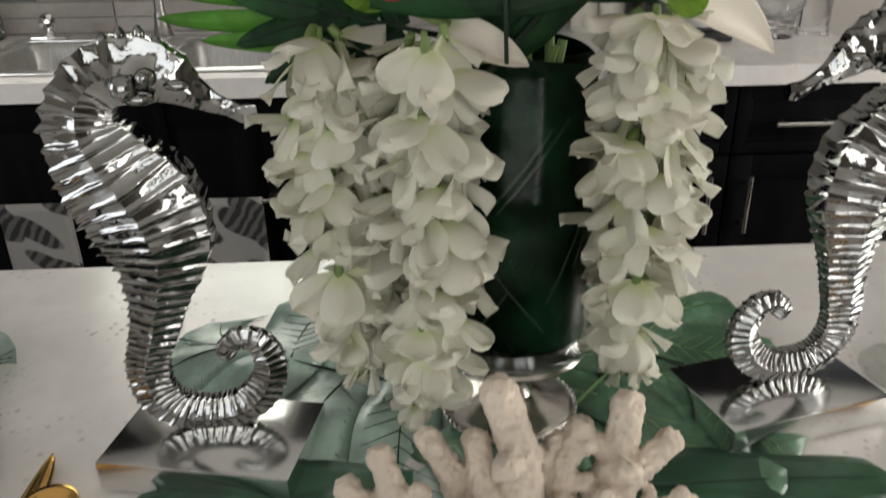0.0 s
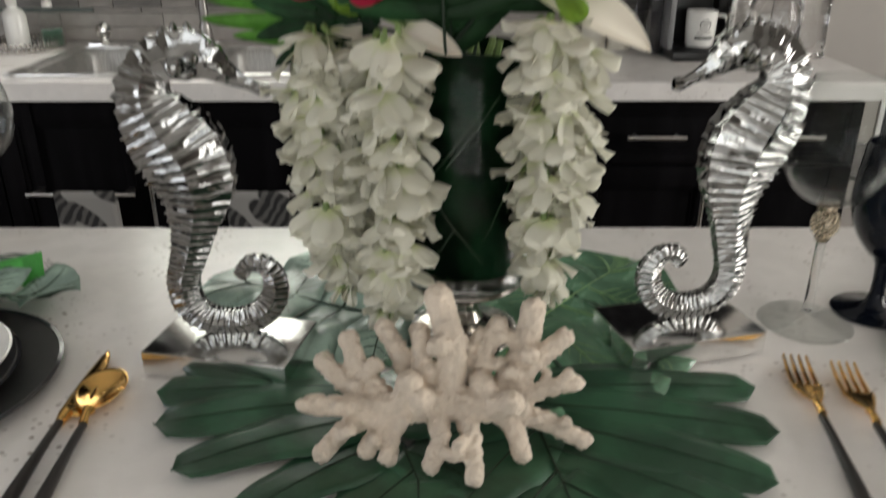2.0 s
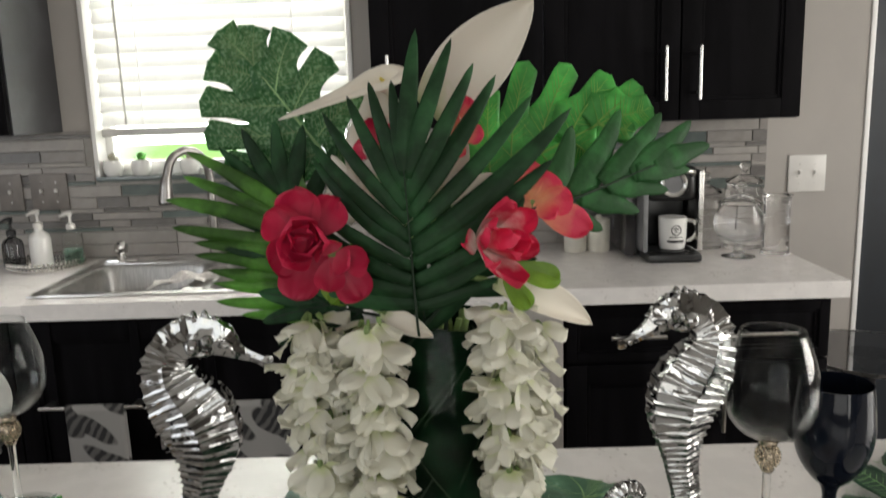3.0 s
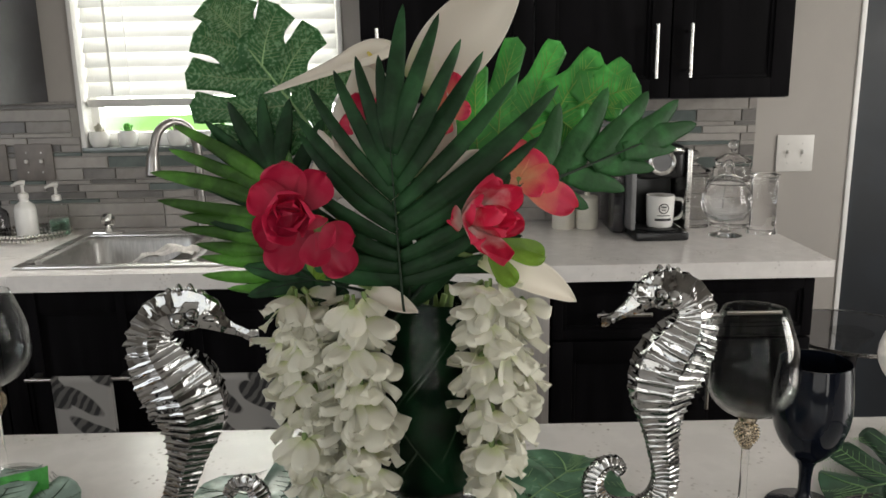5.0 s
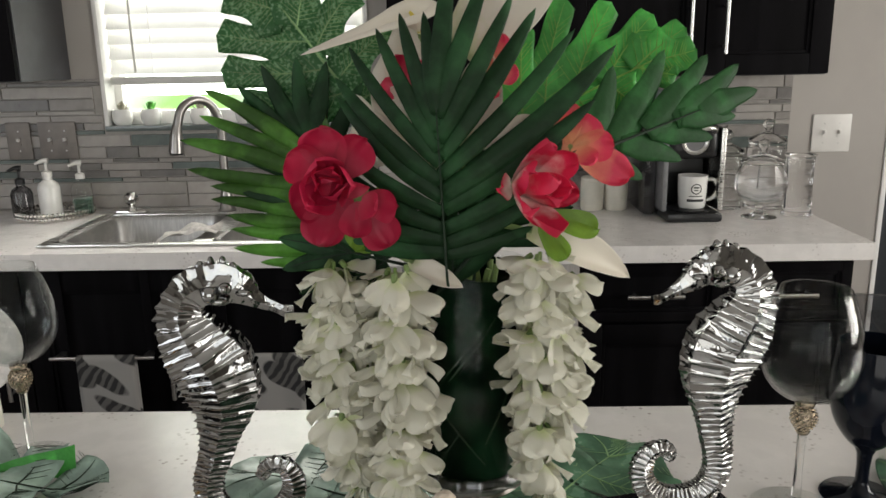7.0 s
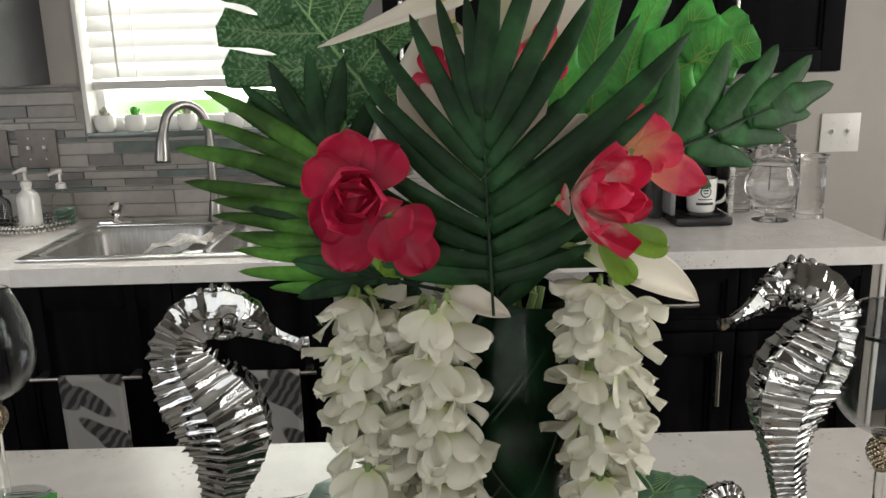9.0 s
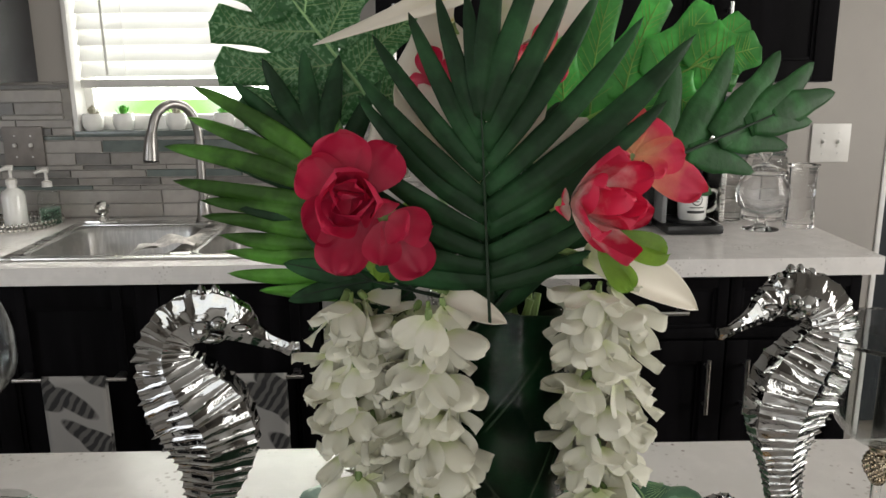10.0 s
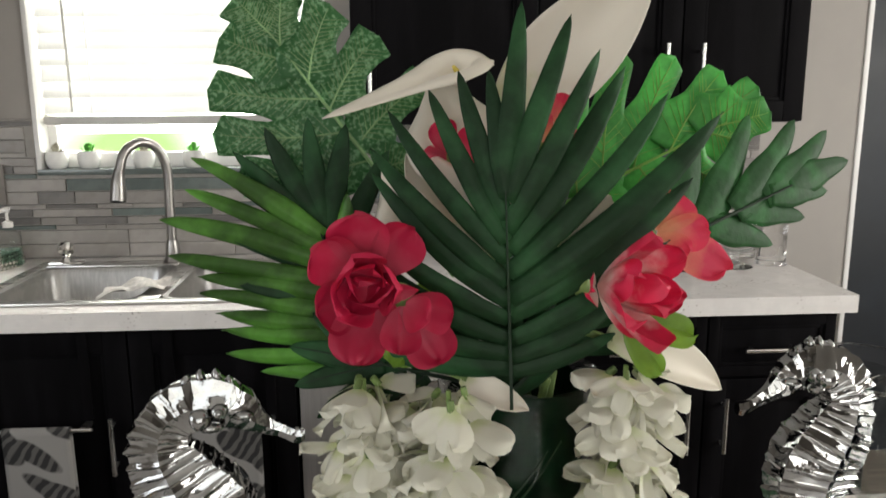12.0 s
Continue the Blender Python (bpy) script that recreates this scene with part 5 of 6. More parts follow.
# ---- place settings ----
def charger(x, y, label):
    t = thing("charger_plate", "matt black charger plate with a glossy rim", "plate", pose(x, y, 0.9205), "charger plates")
    part("disc", lathe([(0, 0), (0.085, 0), (0.12, 0.006), (0.125, 0.009), (0.122, 0.0095), (0.088, 0.0035), (0, 0.003)], 72), M_CHARGER, t)
    part("rim", lathe([(0.1215, 0.0092), (0.1252, 0.0085), (0.1258, 0.0097), (0.1222, 0.0104)], 72, closed=True), M_BLACKGLOSS, t)
    p = thing("dinner_plate", "glossy black dinner plate on the charger", "plate", pose(x, y - 0.012, 0.9245), "dinner plates")
    part("dish", lathe([(0, 0), (0.06, 0), (0.095, 0.012), (0.1, 0.0155), (0.097, 0.016), (0.062, 0.0035), (0, 0.003)], 64), M_BLACKGLOSS, p)
    s = thing("salad_plate", label, "plate", pose(x, y, 0.9285), "salad plates")
    part("dish", lathe([(0, 0), (0.05, 0), (0.08, 0.012), (0.088, 0.0165), (0.086, 0.0175), (0.052, 0.004), (0, 0.0035)], 64), M_CERAMIC, s)


charger(-0.475, 0.768, "white salad plate on top of the black plates")
charger(0.487, 0.792, "white salad plate on top of the black plates")


def wine_glass(x, y):
    t = thing("wine_glass", "clear balloon wine glass with a rhinestone ball on the stem", "wine glass", pose(x, y, 0.9205), "wine glasses")
    part("foot", lathe([(0, 0), (0.0415, 0), (0.043, 0.0012), (0.042, 0.0024), (0.02, 0.0042), (0.007, 0.0075), (0.0046, 0.014), (0, 0.014)], 56), M_THIN, t)
    part("stem", lathe([(0, 0.0141), (0.0046, 0.0141), (0.0038, 0.05), (0.0042, 0.084), (0, 0.084)], 20), M_GLASS, t)
    b = bmesh.new()
    for i in range(150):
        zz = 1 - 2 * (i + 0.5) / 150
        rr, a = math.sqrt(1 - zz * zz), 2.39996 * i
        p = Vector((rr * math.cos(a) * 0.0118, rr * math.sin(a) * 0.0118, 0.102 + zz * 0.0135))
        bmesh.ops.create_icosphere(b, subdivisions=1, radius=0.0015, matrix=Matrix.Translation(p))
    bmesh.ops.create_uvsphere(b, u_segments=16, v_segments=10, radius=0.0115, matrix=pose(0, 0, 0.102) @ Matrix.Diagonal((1, 1, 1.15, 1)))
    part("rhinestone_ball", b, M_RHINE, t, "rhinestone covered ball", smooth=20)
    part("collar", lathe([(0, 0.085), (0.0055, 0.085), (0.0072, 0.088), (0.005, 0.0905), (0, 0.0905)], 20), M_RHINE, t)
    part("upper_collar", lathe([(0, 0.1145), (0.0085, 0.1145), (0.0095, 0.117), (0.009, 0.1195), (0, 0.1195)], 20), M_RHINE, t)
    o = [(0, 0.121), (0.010, 0.1213), (0.024, 0.1262), (0.036, 0.1370), (0.0442, 0.152), (0.0465, 0.168), (0.0445, 0.188), (0.0385, 0.211), (0.0312, 0.232)]
    i_ = [(0.0305, 0.232), (0.0377, 0.211), (0.0436, 0.188), (0.0455, 0.168), (0.0433, 0.153), (0.0350, 0.1386), (0.0235, 0.1285), (0.010, 0.1245), (0, 0.1243)]
    part("bowl", lathe([tuple(q) for q in spline(o, 34)] + [tuple(q) for q in spline(i_, 34)], 72), M_THIN, t, smooth=80)
    return t


wine_glass(0.316, 0.882)
wine_glass(-0.513, 1.0)
gb = thing("goblet", "black glass goblet beside the wine glass", "goblet", pose(0.392, 0.905, 0.9205))
part("foot", lathe([(0, 0), (0.037, 0), (0.0385, 0.0015), (0.037, 0.003), (0.018, 0.006), (0.009, 0.012), (0.0065, 0.02), (0, 0.02)], 48), M_BLACKGLASS, gb)
part("stem", lathe([(0, 0.0201), (0.0065, 0.0201), (0.0062, 0.035), (0.0075, 0.05), (0.011, 0.058), (0, 0.058)], 24), M_BLACKGLASS, gb)
go = [(0.0, 0.0581), (0.0112, 0.0581), (0.022, 0.068), (0.032, 0.084), (0.038, 0.104), (0.0395, 0.122), (0.038, 0.145), (0.0355, 0.168)]
gi = [(0.0343, 0.168), (0.0367, 0.145), (0.0380, 0.122), (0.0365, 0.104), (0.03, 0.085), (0.02, 0.07), (0.0, 0.064)]
part("bowl", lathe([tuple(q) for q in spline(go, 30)] + [tuple(q) for q in spline(gi, 24)], 64), M_BLACKGLASS, gb, smooth=80)


def handle_of(t, y0, y1, w0=0.0032, w1=0.0052):
    part("handle", tube([(0, y0, 0.0055), (0, y0 + (y1 - y0) * 0.3, 0.006), (0, y0 + (y1 - y0) * 0.8, 0.0045), (0, y1, 0.004)], [w0, w0 * 1.1, w1, w1 * 0.6], 10, n=16), M_BLACKHANDLE, t, "slim black handle")


def spoon(m):
    t = thing("spoon", "gold spoon with a slim black handle", "spoon", m)
    part("bowl", sheet(lambda u, v: (0.0195 * math.cos(2 * math.pi * u) * v * (1 + 0.12 * math.sin(2 * math.pi * u)), 0.03 * math.sin(2 * math.pi * u) * v, 0.009 - 0.0075 * (1 - v * v)), 36, 8), M_GOLD, t, smooth=80)
    t.children[0].modifiers.new("thickness", "SOLIDIFY").thickness = 0.0012
    part("neck", tube([(0, -0.029, 0.0085), (0, -0.036, 0.009), (0, -0.044, 0.0065)], [0.005, 0.0032, 0.0034], 10, n=8), M_GOLD, t)
    handle_of(t, -0.044, -0.165)


def knife(m):
    t = thing("knife", "gold table knife with a slim black handle", "knife", m)
    def fn(u, v):
        w = 0.0095 * math.sin(math.pi * (0.12 + 0.88 * v) ** 0.55) ** 0.5 if v < 1 else 0.0
        return ((u - 0.35) * 2 * w, v * 0.098, 0.004 + 0.0008 * math.sin(3 * u))
    b = part("blade", sheet(fn, 6, 20), M_GOLD, t)
    b.modifiers.new("thickness", "SOLIDIFY").thickness = 0.0016
    part("neck", tube([(0, 0.003, 0.0045), (0, -0.004, 0.005), (0, -0.01, 0.005)], [0.0055, 0.0045, 0.0036], 10, n=6), M_GOLD, t)
    handle_of(t, -0.01, -0.125)


def fork(m):
    t = thing("fork", "gold dinner fork with a slim black handle", "fork", m, "forks")
    for k in range(4):
        x = (k - 1.5) * 0.0062
        part("tine", tube([(x, 0.0, 0.009), (x * 1.02, -0.02, 0.005), (x, -0.042, 0.004)], [0.0011, 0.0018, 0.0021], 8, n=10), M_GOLD, t)
    def fn(u, v):
        w = 0.0118 * (1 - 0.85 * v ** 1.7)
        return ((u - 0.5) * 2 * w, -0.040 - 0.032 * v, 0.004 + 0.004 * v * v + 0.0012 * (2 * u - 1) ** 2)
    b = part("root", sheet(fn, 8, 8), M_GOLD, t)
    b.modifiers.new("thickness", "SOLIDIFY").thickness = 0.002
    part("neck", tube([(0, -0.068, 0.0075), (0, -0.076, 0.008), (0, -0.084, 0.007)], [0.0034, 0.003, 0.0034], 10, n=6), M_GOLD, t)
    handle_of(t, -0.084, -0.20)


spoon(pose(-0.303, 0.757, 0.9205, 0, 0, 5))
knife(pose(-0.319, 0.726, 0.9205, 0, 0, 3))
fork(pose(0.275, 0.808, 0.9205, 0, 0, -8))
fork(pose(0.311, 0.797, 0.9205, 0, 0, -8))
for sx, x in ((1, 0.632), (-1, -0.625)):
    nb = thing("napkin_holder", "small cream block napkin holder with a dark slot", "napkin holder", pose(x, 1.065, 0.9205), "napkin holders")
    part("block", box(-0.03, 0.03, -0.025, 0.025, 0, 0.048, 0.004), M_CREAM, nb)
    part("slot", box(-0.012, 0.012, -0.0262, -0.0235, 0.008, 0.026, 0.001), M_BLACKHANDLE, nb)
    np_ = thing("napkin", "grey white textured napkin folded to a point in its holder", "napkin", pose(x, 1.07, 0.969), "napkins")
    part("cloth", sheet(lambda u, v: ((u - 0.5) * (0.05 + 0.1 * math.sin(math.pi * min(1, v * 1.15)) ** 0.8), 0.012 * math.sin(9 * u) * v + 0.004, 0.15 * v), 16, 12), M_CLOTH, np_)
    np_.children[0].modifiers.new("thickness", "SOLIDIFY").thickness = 0.002


# ---- things along the north wall ----
def towel_bar(x0, x1, tx0, tx1, seed):
    t = thing("towel_bar", "steel over-door towel bar hung on the sink cabinet", "towel bar", pose(0, 0, 0), "towel bars")
    part("bar", tube([(x0 - 0.02, 1.985, 0.657), (0.5 * (x0 + x1), 1.985, 0.657), (x1 + 0.02, 1.985, 0.657)], 0.0045, 12, n=4), M_STEEL, t)
    for x in (x0, x1):
        part("strap", box(x - 0.011, x + 0.011, 2.0225, 2.0262, 0.640, 0.872, 0.001), M_CAB, t)
        part("arm", box(x - 0.008, x + 0.008, 1.985, 2.023, 0.652, 0.662, 0.001), M_STEEL, t)
    w = thing("dish_towel", "white dish towel printed with black feather leaves over the bar", "towel", pose(0, 0, 0), "dish towels")

    def fn(u, v):
        x = tx0 + (tx1 - tx0) * u
        d = (v - 0.42) * 0.62
        y = 1.985 - 0.009 * math.cos(math.pi * max(-1.0, min(1.0, d / 0.02)) / 2 + math.pi / 2 * (1 if d < 0 else -1) + math.pi / 2 * 0)
        front = d < 0
        yy = 1.985 + (-0.0085 if front else 0.0085) * min(1.0, abs(d) / 0.012) + 0.003 * math.sin(7 * u + seed) * min(1.0, abs(d) * 6)
        z = 0.6665 - max(0.0, abs(d) - 0.010) - 0.003 * min(1.0, abs(d) / 0.01)
        return (x, yy, z)
    c = part("cloth", sheet(fn, 14, 50), M_TOWEL, w, smooth=80)
    c.modifiers.new("thickness", "SOLIDIFY").thickness = 0.0018


def towel_material():
    """White cotton with sweeping black feathered leaf shapes."""
    m = bpy.data.materials.new("feather_print_cotton")
    m.use_nodes = True
    nt = m.node_tree
    L = nt.links.new
    b = nt.nodes["Principled BSDF"]
    b.inputs["Roughness"].default_value = 0.9
    tc = nt.nodes.new("ShaderNodeTexCoord")
    mp = nt.nodes.new("ShaderNodeMapping")
    mp.inputs["Scale"].default_value = (5.5, 1, 15)
    mr = nt.nodes.new("ShaderNodeMapping")
    mr.inputs["Rotation"].default_value = (0, radians(-34), 0)
    L(tc.outputs["Object"], mr.inputs["Vector"])
    L(mr.outputs[0], mp.inputs["Vector"])
    n = nt.nodes.new("ShaderNodeTexNoise")
    n.inputs["Scale"].default_value = 9
    L(tc.outputs["Object"], n.inputs["Vector"])
    mx = nt.nodes.new("ShaderNodeMix")
    mx.data_type = "VECTOR"
    mx.inputs[0].default_value = 0.25
    L(mp.outputs[0], mx.inputs[4])
    L(n.outputs["Color"], mx.inputs[5])
    v = nt.nodes.new("ShaderNodeTexVoronoi")
    v.inputs["Scale"].default_value = 1.55
    L(mx.outputs[1], v.inputs["Vector"])
    shape = nt.nodes.new("ShaderNodeValToRGB")
    shape.color_ramp.elements[0].position, shape.color_ramp.elements[0].color = 0.49, (0, 0, 0, 1)
    shape.color_ramp.elements[1].position, shape.color_ramp.elements[1].color = 0.54, (1, 1, 1, 1)
    L(v.outputs["Distance"], shape.inputs["Fac"])
    wv = nt.nodes.new("ShaderNodeTexWave")
    wv.inputs["Scale"].default_value, wv.inputs["Distortion"].default_value = 15, 6
    L(mr.outputs[0], wv.inputs["Vector"])
    feather = nt.nodes.new("ShaderNodeValToRGB")
    feather.color_ramp.elements[0].position, feather.color_ramp.elements[0].color = 0.35, (0.03, 0.03, 0.03, 1)
    feather.color_ramp.elements[1].position, feather.color_ramp.elements[1].color = 0.75, (0.13, 0.125, 0.12, 1)
    L(wv.outputs["Fac"], feather.inputs["Fac"])
    fin = nt.nodes.new("ShaderNodeMix")
    fin.data_type = "RGBA"
    fin.inputs[7].default_value = (0.34, 0.33, 0.315, 1)
    L(shape.outputs["Color"], fin.inputs[0])
    L(feather.outputs["Color"], fin.inputs[6])
    L(fin.outputs[2], b.inputs["Base Color"])
    return m


M_TOWEL = towel_material()
towel_bar(-1.005, -0.785, -0.957, -0.812, 1)
towel_bar(-0.600, -0.378, -0.548, -0.398, 3)

# faucet with a high arc and the crystal knob
fc = thing("kitchen_faucet", "brushed steel high-arc pull-down kitchen faucet", "faucet", pose(-0.70, 2.485, 0.928))
part("base", lathe([(0, 0), (0.026, 0), (0.027, 0.004), (0.022, 0.010), (0.017, 0.05), (0.0145, 0.06), (0, 0.06)], 28), M_TAP, fc)
part("neck", tube([(0, 0, 0.055), (0, 0, 0.16), (0, 0, 0.255), (-0.018, -0.016, 0.312), (-0.05, -0.045, 0.331), (-0.083, -0.075, 0.308), (-0.098, -0.088, 0.255)], 0.0125, 16, n=48), M_TAP, fc)
part("spray_head", tube([(-0.098, -0.088, 0.258), (-0.101, -0.091, 0.23), (-0.104, -0.094, 0.185)], [0.0135, 0.018, 0.021], 18, n=10), M_TAP, fc)
part("nozzle", lathe([(0, 0), (0.018, 0), (0.019, 0.004), (0.0, 0.004)], 18, m=pose(-0.1043, -0.0943, 0.1805)), M_BLACKPLASTIC, fc)
kn = thing("tap_knob", "faceted crystal tap knob on a chrome plate", "tap", pose(-0.985, 2.482, 0.928))
part("plate", box(-0.045, 0.045, -0.017, 0.017, 0, 0.006, 0.003), M_CHROME, kn)
part("collar", lathe([(0, 0.006), (0.016, 0.006), (0.013, 0.014), (0.008, 0.02), (0, 0.02)], 20), M_CHROME, kn)
kb = bmesh.new()
bmesh.ops.create_icosphere(kb, subdivisions=2, radius=0.0225, matrix=pose(0, 0, 0.041))
part("knob", kb, M_CHROME, kn, "faceted crystal knob", smooth=0)
dc = thing("dish_cloth", "crumpled pale dish cloth over the sink divider", "cloth", pose(-0.70, 2.16, 0.9285))
part("cloth", sheet(lambda u, v: (-0.09 + 0.16 * u, -0.03 + 0.09 * v, 0.004 + 0.012 * abs(math.sin(6 * u + 2 * v)) - 0.055 * max(0.0, 0.45 - u) + 0.006 * math.sin(9 * v)), 18, 12), M_CLOTH, dc)

# soaps on a mirrored tray
tr = thing("vanity_tray", "round mirrored tray edged with crystal beads", "tray", pose(-1.215, 2.478, 0.9205))
part("mirror", lathe([(0, 0), (0.104, 0), (0.105, 0.003), (0, 0.004)], 40), M_CHROME, tr)
cb = finish("crystal", lathe([(0, -0.0065), (0.0052, -0.002), (0.0052, 0.002), (0, 0.0065)], 6), M_FOOT, 0)
for i in range(56):
    for j in range(2):
        o = new("crystal", cb)
        a = 2 * math.pi * (i + 0.5 * j) / 56
        o.parent, o.location = tr, (0.106 * math.cos(a), 0.106 * math.sin(a), 0.0085 + 0.0115 * j)


def pump_bottle(x, y, r, h, material, top, label, group, fill=None):
    t = thing("soap_bottle", label, "soap bottle", pose(x, y, 0.9248), group)
    part("bottle", lathe([(0, 0), (r - 0.004, 0), (r, 0.004), (r, h * 0.72), (r * 0.85, h * 0.84), (r * 0.42, h * 0.93), (r * 0.4, h), (0, h)], 32), material, t)
    if fill:
        part("liquid", lathe([(0, 0.004), (r - 0.003, 0.004), (r - 0.0025, h * 0.45), (0, h * 0.45)], 28), fill, t)
    part("collar", lathe([(0, h), (r * 0.46, h), (r * 0.46, h + 0.014), (r * 0.2, h + 0.018), (0, h + 0.018)], 24), top, t)
    part("pump", tube([(0, 0, h + 0.017), (0, 0, h + 0.03), (0, 0, h + 0.043)], 0.0042, 10, n=4), top, t)
    part("spout", tube([(0.008, 0, h + 0.046), (-0.006, -0.004, h + 0.047), (-0.026, -0.012, h + 0.039)], [0.0085, 0.0065, 0.0038], 10, n=8), top, t)


M_GREENSOAP = glass("green_soap", (0.30, 0.55, 0.42), 0.05)
pump_bottle(-1.215, 2.455, 0.031, 0.118, M_CERAMIC, M_WHITEPLASTIC, "white ceramic pump bottle of hand soap", "soap bottles")
pump_bottle(-1.128, 2.475, 0.029, 0.108, M_THIN, M_WHITEPLASTIC, "clear pump bottle with green soap", "soap bottles", M_GREENSOAP)
pump_bottle(-1.29, 2.44, 0.030, 0.10, M_SMOKE, M_BLACKPLASTIC, "smoked glass bottle with a black pump", "soap bottles")


# window sill pots
def pot(x, seed, color):
    rnd = random.Random(seed)
    t = thing("plant_pot", "small white pot with a green succulent on the window sill", "plant", pose(x, 2.622, WZ0 + 0.0045), "sill plants")
    part("pot", lathe([(0, 0), (0.022, 0), (0.029, 0.012), (0.031, 0.03), (0.0275, 0.048), (0.0255, 0.048), (0.028, 0.03), (0, 0.036)], 28), M_CERAMIC, t)
    for i in range(30):
        a, el = rnd.uniform(0, 360), rnd.uniform(30, 88)
        m = pose(0, 0, 0.036, 0, 0, a) @ pose(0, 0, 0, el, 0, 0)
        part("leaf", petal(bmesh.new(), rnd.uniform(0.026, 0.038), 0.010, 0.4, m, 0.6, 0, 0, 2, 3), color, t)


M_SUCC = mat("succulent", (0.10, 0.36, 0.05), 0.5, var=0.25, trans=0.3)
M_SUCC2 = mat("pale_succulent", (0.40, 0.38, 0.30), 0.6, var=0.2)
pot(-1.042, 1, M_SUCC2)
pot(-0.953, 2, M_SUCC)
pot(-0.80, 3, M_SUCC2)
pot(-0.66, 4, M_SUCC)


# switch plates
M_NICKEL = mat("dull_nickel", (0.20, 0.18, 0.165), 0.5, 0.6, var=0.1)


def switch_plate(x, z, material, label, toggles=2, w=0.116):
    t = thing("switch_plate", label, "switch", pose(x, 2.586 if x < 1.0 else 2.599, z), "switch plates")
    part("plate", box(-w / 2, w / 2, -0.006, 0.0, -0.057, 0.057, 0.0025), material, t)
    for k in range(toggles):
        xx = (k - (toggles - 1) / 2) * 0.046
        part("bezel", box(xx - 0.006, xx + 0.006, -0.0075, -0.0055, -0.0125, 0.0125, 0.0008), material, t)
        part("toggle", box(xx - 0.0038, xx + 0.0038, -0.016, -0.006, -0.001, 0.009, 0.0012), M_WHITEPLASTIC, t)
        for s in (-1, 1):
            part("screw", lathe([(0, 0), (0.0028, 0), (0.0022, 0.001), (0, 0.001)], 10, m=pose(xx, -0.006, 0.030 * s, 90, 0, 0)), M_STEEL, t)


switch_plate(1.130, 1.119, M_WHITEPLASTIC, "white double light switch plate on the grey wall")
switch_plate(-1.232, 1.135, M_NICKEL, "brushed nickel double switch plate on the tiles")
switch_plate(-1.352, 1.135, M_NICKEL, "brushed nickel outlet plate on the tiles", 1, 0.075)

# coffee machine with a mug
cm = thing("coffee_machine", "black and silver single-cup coffee machine on the worktop", "coffee machine", pose(0.625, 2.40, 0.9205))
part("base", box(-0.075, 0.075, -0.15, 0.13, 0, 0.025, 0.01), M_BLACKPLASTIC, cm)
part("drip_tray", lathe([(0, 0.024), (0.058, 0.024), (0.06, 0.028), (0.055, 0.031), (0, 0.031)], 36, m=pose(0, -0.085, 0)), M_BLACKPLASTIC, cm)
part("column", box(-0.062, 0.062, -0.01, 0.13, 0.025, 0.20, 0.014), M_BLACKPLASTIC, cm)
part("head", box(-0.068, 0.068, -0.115, 0.13, 0.165, 0.262, 0.026, seg=4), M_BLACKPLASTIC, cm)
for s in (-1, 1):
    part("side_trim", box(s * 0.0755 - 0.0075, s * 0.0755 + 0.0075, -0.12, 0.12, 0.0255, 0.25, 0.006), M_STEEL if s > 0 else M_GREYPLASTIC, cm)
part("face_ring", lathe([(0.026, 0), (0.036, 0), (0.037, 0.004), (0.032, 0.008), (0.026, 0.004)], 36, closed=True, m=pose(0, -0.114, 0.215, 90, 0, 0)), M_STEEL, cm)
part("face_disc", lathe([(0, 0), (0.0265, 0), (0.0265, 0.003), (0, 0.004)], 32, m=pose(0, -0.1135, 0.215, 90, 0, 0)), M_GREYPLASTIC, cm)
part("brew_handle", tube([(-0.05, -0.105, 0.235), (-0.045, -0.132, 0.248), (0, -0.142, 0.252), (0.045, -0.132, 0.248), (0.05, -0.105, 0.235)], 0.007, 12, n=24), M_STEEL, cm)
part("reservoir", box(-0.118, -0.0835, -0.06, 0.12, 0.004, 0.225, 0.012), M_SMOKE, cm)
mug = thing("coffee_mug", "white mug with a round black emblem and lines of print", "mug", pose(0.632, 2.312, 0.9525))
part("cup", lathe([(0, 0), (0.032, 0), (0.0355, 0.004), (0.0385, 0.045), (0.0395, 0.088), (0.0375, 0.088), (0.0355, 0.045), (0.032, 0.008), (0, 0.007)], 40), M_CERAMIC, mug)
part("handle", tube([(0.036, -0.004, 0.076), (0.058, -0.006, 0.074), (0.066, -0.007, 0.05), (0.054, -0.006, 0.026), (0.034, -0.004, 0.018)], 0.005, 10, n=24), M_CERAMIC, mug)


def on_mug(a0, a1, z0, z1, r=0.0396):
    return sheet(lambda u, v: ((0.0372 + 0.0022 * (z0 + (z1 - z0) * v) / 0.088 + 0.0004) * math.cos(radians(-90 + a0 + (a1 - a0) * u)), (0.0372 + 0.0022 * (z0 + (z1 - z0) * v) / 0.088 + 0.0004) * math.sin(radians(-90 + a0 + (a1 - a0) * u)), z0 + (z1 - z0) * v), 10, 2)


eb = bmesh.new()
for k in range(24):
    a, b_ = 2 * math.pi * k / 24, 2 * math.pi * (k + 1) / 24
    q = []
    for ang, rr in ((a, 0.0115), (b_, 0.0115), (b_, 0.0145), (a, 0.0145)):
        th = radians(-90) + rr * math.cos(ang) / 0.0385
        q.append(eb.verts.new((0.0392 * math.cos(th), 0.0392 * math.sin(th), 0.055 + rr * math.sin(ang))))
    eb.faces.new(q)
part("emblem_ring", eb, M_PRINT, mug)
part("emblem_mark", on_mug(-9, 9, 0.050, 0.053), M_PRINT, mug)
part("emblem_mark", on_mug(-11, 11, 0.057, 0.061), M_PRINT, mug)
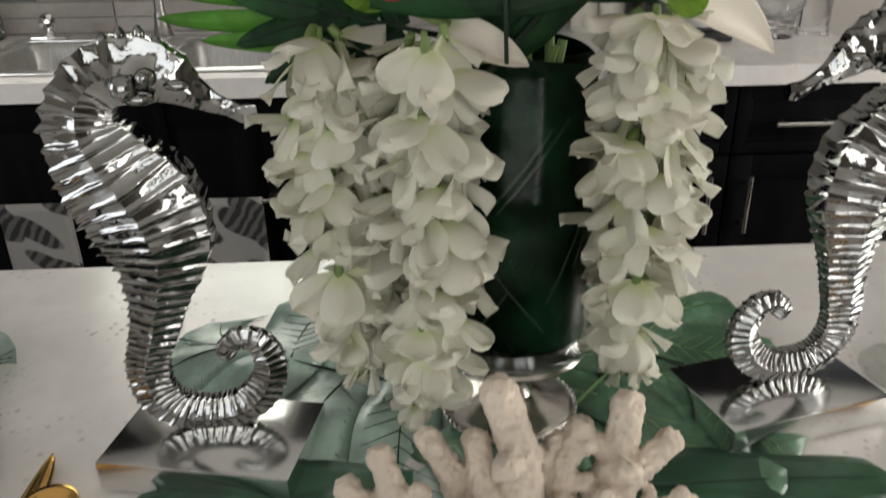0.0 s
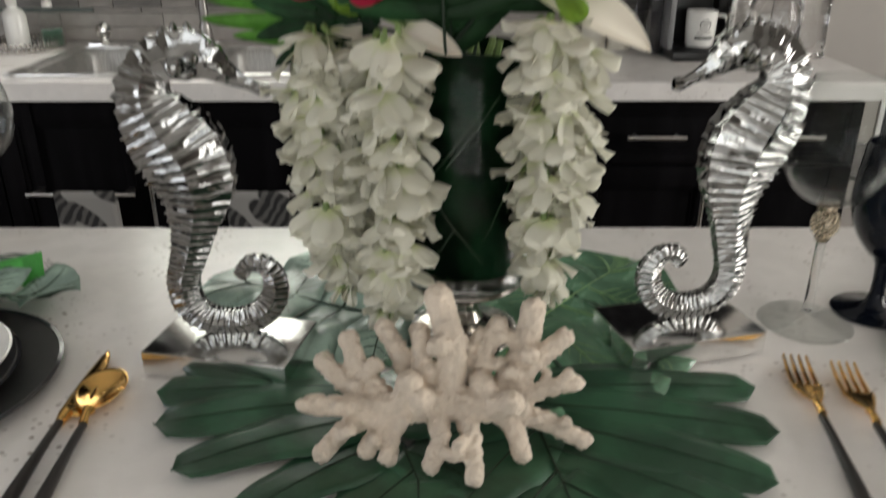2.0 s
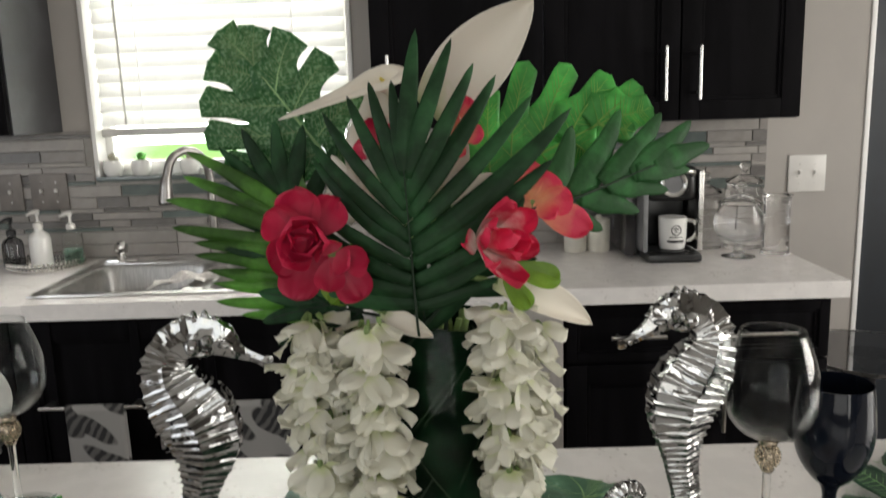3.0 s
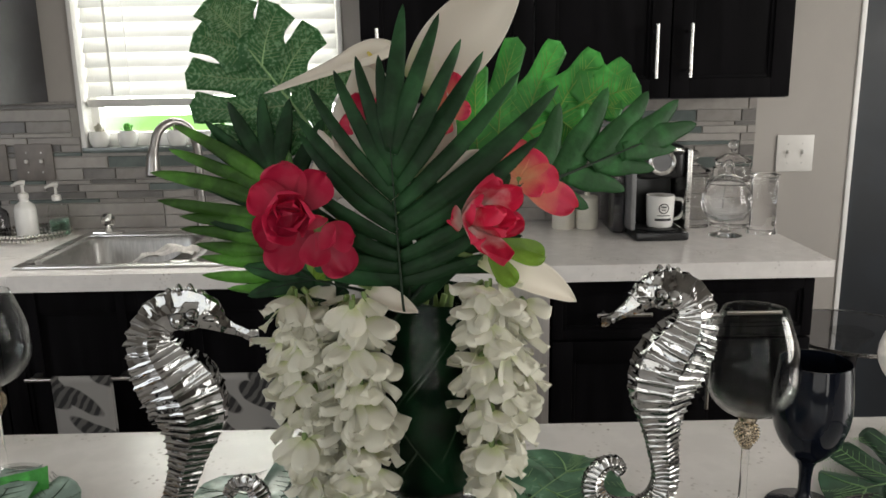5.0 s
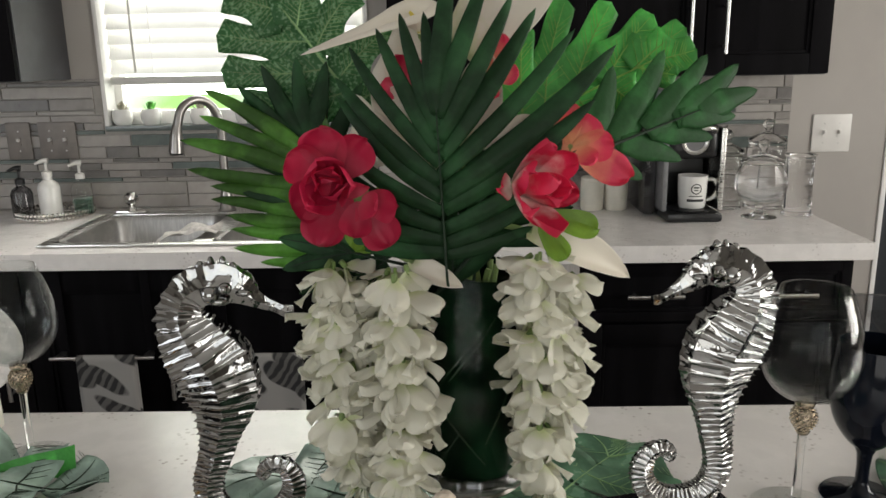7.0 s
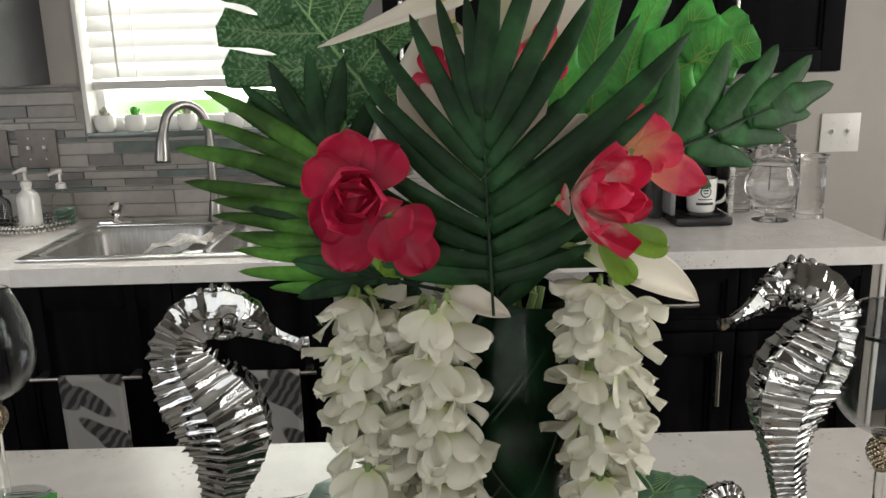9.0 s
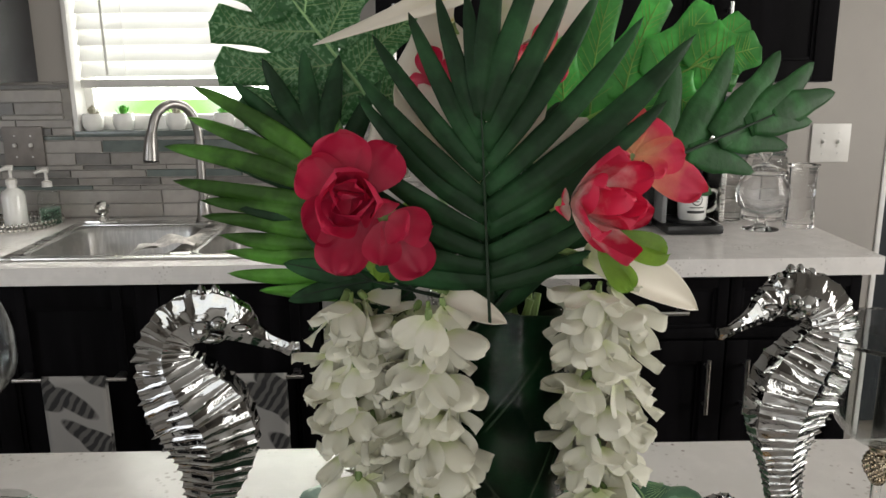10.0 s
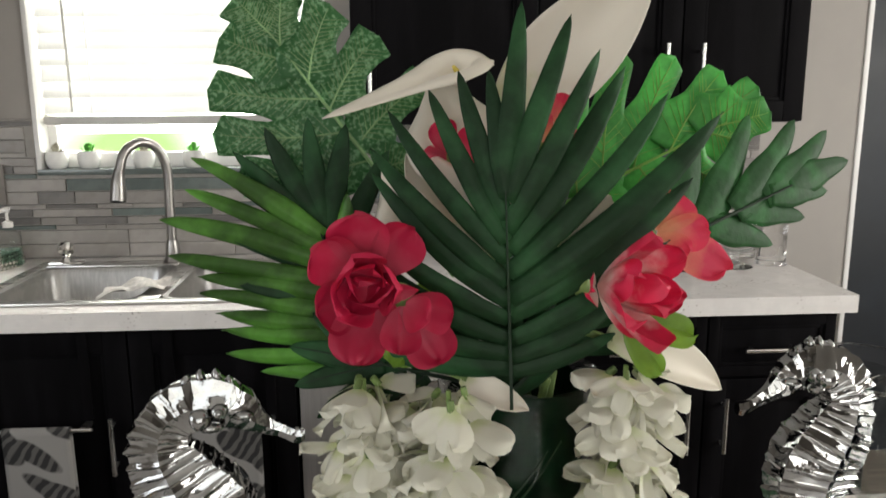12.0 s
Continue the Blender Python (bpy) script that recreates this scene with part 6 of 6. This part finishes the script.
part("print_line", on_mug(-28, 28, 0.034, 0.0365), M_PRINT, mug)
part("print_line", on_mug(-36, 36, 0.020, 0.027), M_PRINT, mug)


# glass jars and canisters
def jar(x, y, prof, lid, label):
    t = thing("apothecary_jar", label, "glass jar", pose(x, y, 0.9205), "glass jars")
    part("jar", lathe([tuple(q) for q in spline(prof, 36)], 48), M_GLASS, t, smooth=80)
    if lid:
        part("lid", lathe([tuple(q) for q in spline(lid, 26)], 36), M_GLASS, t, smooth=80)


LID = lambda r, z: [(r, z), (r * 1.05, z + 0.004), (r * 0.9, z + 0.012), (r * 0.35, z + 0.024), (r * 0.12, z + 0.030), (0.010, z + 0.038), (0.0155, z + 0.05), (0.009, z + 0.063), (0, z + 0.066)]
jar(0.82, 2.315, [(0, 0), (0.042, 0.0), (0.043, 0.004), (0.016, 0.012), (0.011, 0.028), (0.02, 0.038), (0.05, 0.05), (0.066, 0.078), (0.068, 0.105), (0.06, 0.135), (0.056, 0.148)], LID(0.057, 0.149), "footed round clear glass jar with a lid")
jar(0.885, 2.46, [(0, 0), (0.052, 0), (0.055, 0.004), (0.056, 0.03), (0.056, 0.16), (0.05, 0.178), (0.05, 0.19)], LID(0.052, 0.191), "tall clear glass jar with a finial lid")
jar(0.775, 2.47, [(0, 0), (0.045, 0), (0.048, 0.004), (0.049, 0.03), (0.049, 0.13), (0.044, 0.148), (0.044, 0.16)], LID(0.046, 0.161), "clear glass canister with a finial lid")
jar(0.935, 2.345, [(0, 0), (0.038, 0), (0.040, 0.003), (0.038, 0.02), (0.037, 0.10), (0.038, 0.158), (0.043, 0.168)], None, "clear glass cylinder with a flared rim")
for x in (0.385, 0.455):
    cn = thing("canister", "pale grey ceramic canister on the worktop", "canister", pose(x, 2.46, 0.9205), "canisters")
    part("body", lathe([(0, 0), (0.030, 0), (0.033, 0.004), (0.034, 0.08), (0.031, 0.086), (0, 0.086)], 32), M_CREAM, cn)
    part("lid", lathe([(0, 0.0862), (0.0325, 0.0862), (0.033, 0.094), (0.028, 0.098), (0.008, 0.1), (0.008, 0.108), (0, 0.109)], 32), M_CREAM, cn)

# smoked glass side table at the end of the cabinets
st = thing("side_table", "round smoked glass side table on a black pedestal", "side table", pose(1.175, 2.25, 0.0))
part("tabletop", lathe([(0, 0.644), (0.196, 0.644), (0.2, 0.648), (0.196, 0.652), (0, 0.652)], 64), M_SMOKE, st)
part("edge_band", lathe([(0.2005, 0.643), (0.2035, 0.643), (0.2035, 0.653), (0.2005, 0.653)], 64, closed=True), M_STEEL, st)
part("pedestal", lathe([(0, 0.012), (0.03, 0.012), (0.022, 0.05), (0.02, 0.6), (0.06, 0.643), (0, 0.643)], 28), M_BLACKPLASTIC, st)
part("foot", lathe([(0, 0), (0.15, 0), (0.15, 0.008), (0.03, 0.0118), (0, 0.0118)], 40), M_BLACKPLASTIC, st)

# ---- mosaic backsplash ----
bs = structure("backsplash", box(-1.75, WX0 - 0.002, 2.593, 2.599, 0.921, 1.318), M_GROUT, "linear mosaic tile backsplash in greys above the worktop", "backsplash")
part("backing", box(WX0 - 0.002, WX1 + 0.002, 2.593, 2.599, 0.921, WZ0 - 0.013), M_GROUT, bs, smooth=0)
part("backing", box(WX1 + 0.002, 1.0, 2.593, 2.599, 0.921, 1.302), M_GROUT, bs, smooth=0)
tr_ = random.Random(77)
TILE_CACHE = {}


def tile_mesh(w, h, k):
    key = (round(w, 3), h, k)
    if key not in TILE_CACHE:
        e = 0.0012
        vs = [(0, 0, 0), (w, 0, 0), (w, 0, h), (0, 0, h), (e, -0.005, e), (w - e, -0.005, e), (w - e, -0.005, h - e), (e, -0.005, h - e)]
        me = bpy.data.meshes.new("tile")
        me.from_pydata(vs, [], [(4, 5, 6, 7), (0, 1, 5, 4), (1, 2, 6, 5), (2, 3, 7, 6), (3, 0, 4, 7)])
        me.materials.append(M_TILES[k])
        TILE_CACHE[key] = me
    return TILE_CACHE[key]


z = 0.924
row = 0
while z < 1.312:
    h = (0.036, 0.036, 0.014, 0.023, 0.023, 0.014)[row % 6] if row > 1 else 0.04
    h = min(h, 1.317 - z)
    x = -1.75
    while x < 0.998:
        w = tr_.choice((0.10, 0.14, 0.18, 0.22, 0.28)) if row > 1 else 0.3
        k = tr_.choices((0, 1, 2, 3), (4, 3.4, 2.4, 2.0))[0] if row > 1 else 1
        x1 = min(x + w, 0.999)
        top = z + h
        skip = (x1 > WX0 - 0.003 and x < WX1 + 0.003 and top > WZ0 - 0.014) or (x > WX1 and top > 1.301)
        if skip and x < WX0 - 0.03 and x1 > WX0:
            x1, skip = WX0 - 0.003, False
        if not skip and x1 - x > 0.012:
            o = new("tile", tile_mesh(x1 - x - 0.002, h - 0.002, k))
            o.parent, o.location = bs, (x + 0.001, 2.593, z + 0.001)
            x = x1
        else:
            x = x1 if not skip else min(x1, WX1 + 0.004) if x < WX1 < x1 else x1
    z += h
    row += 1
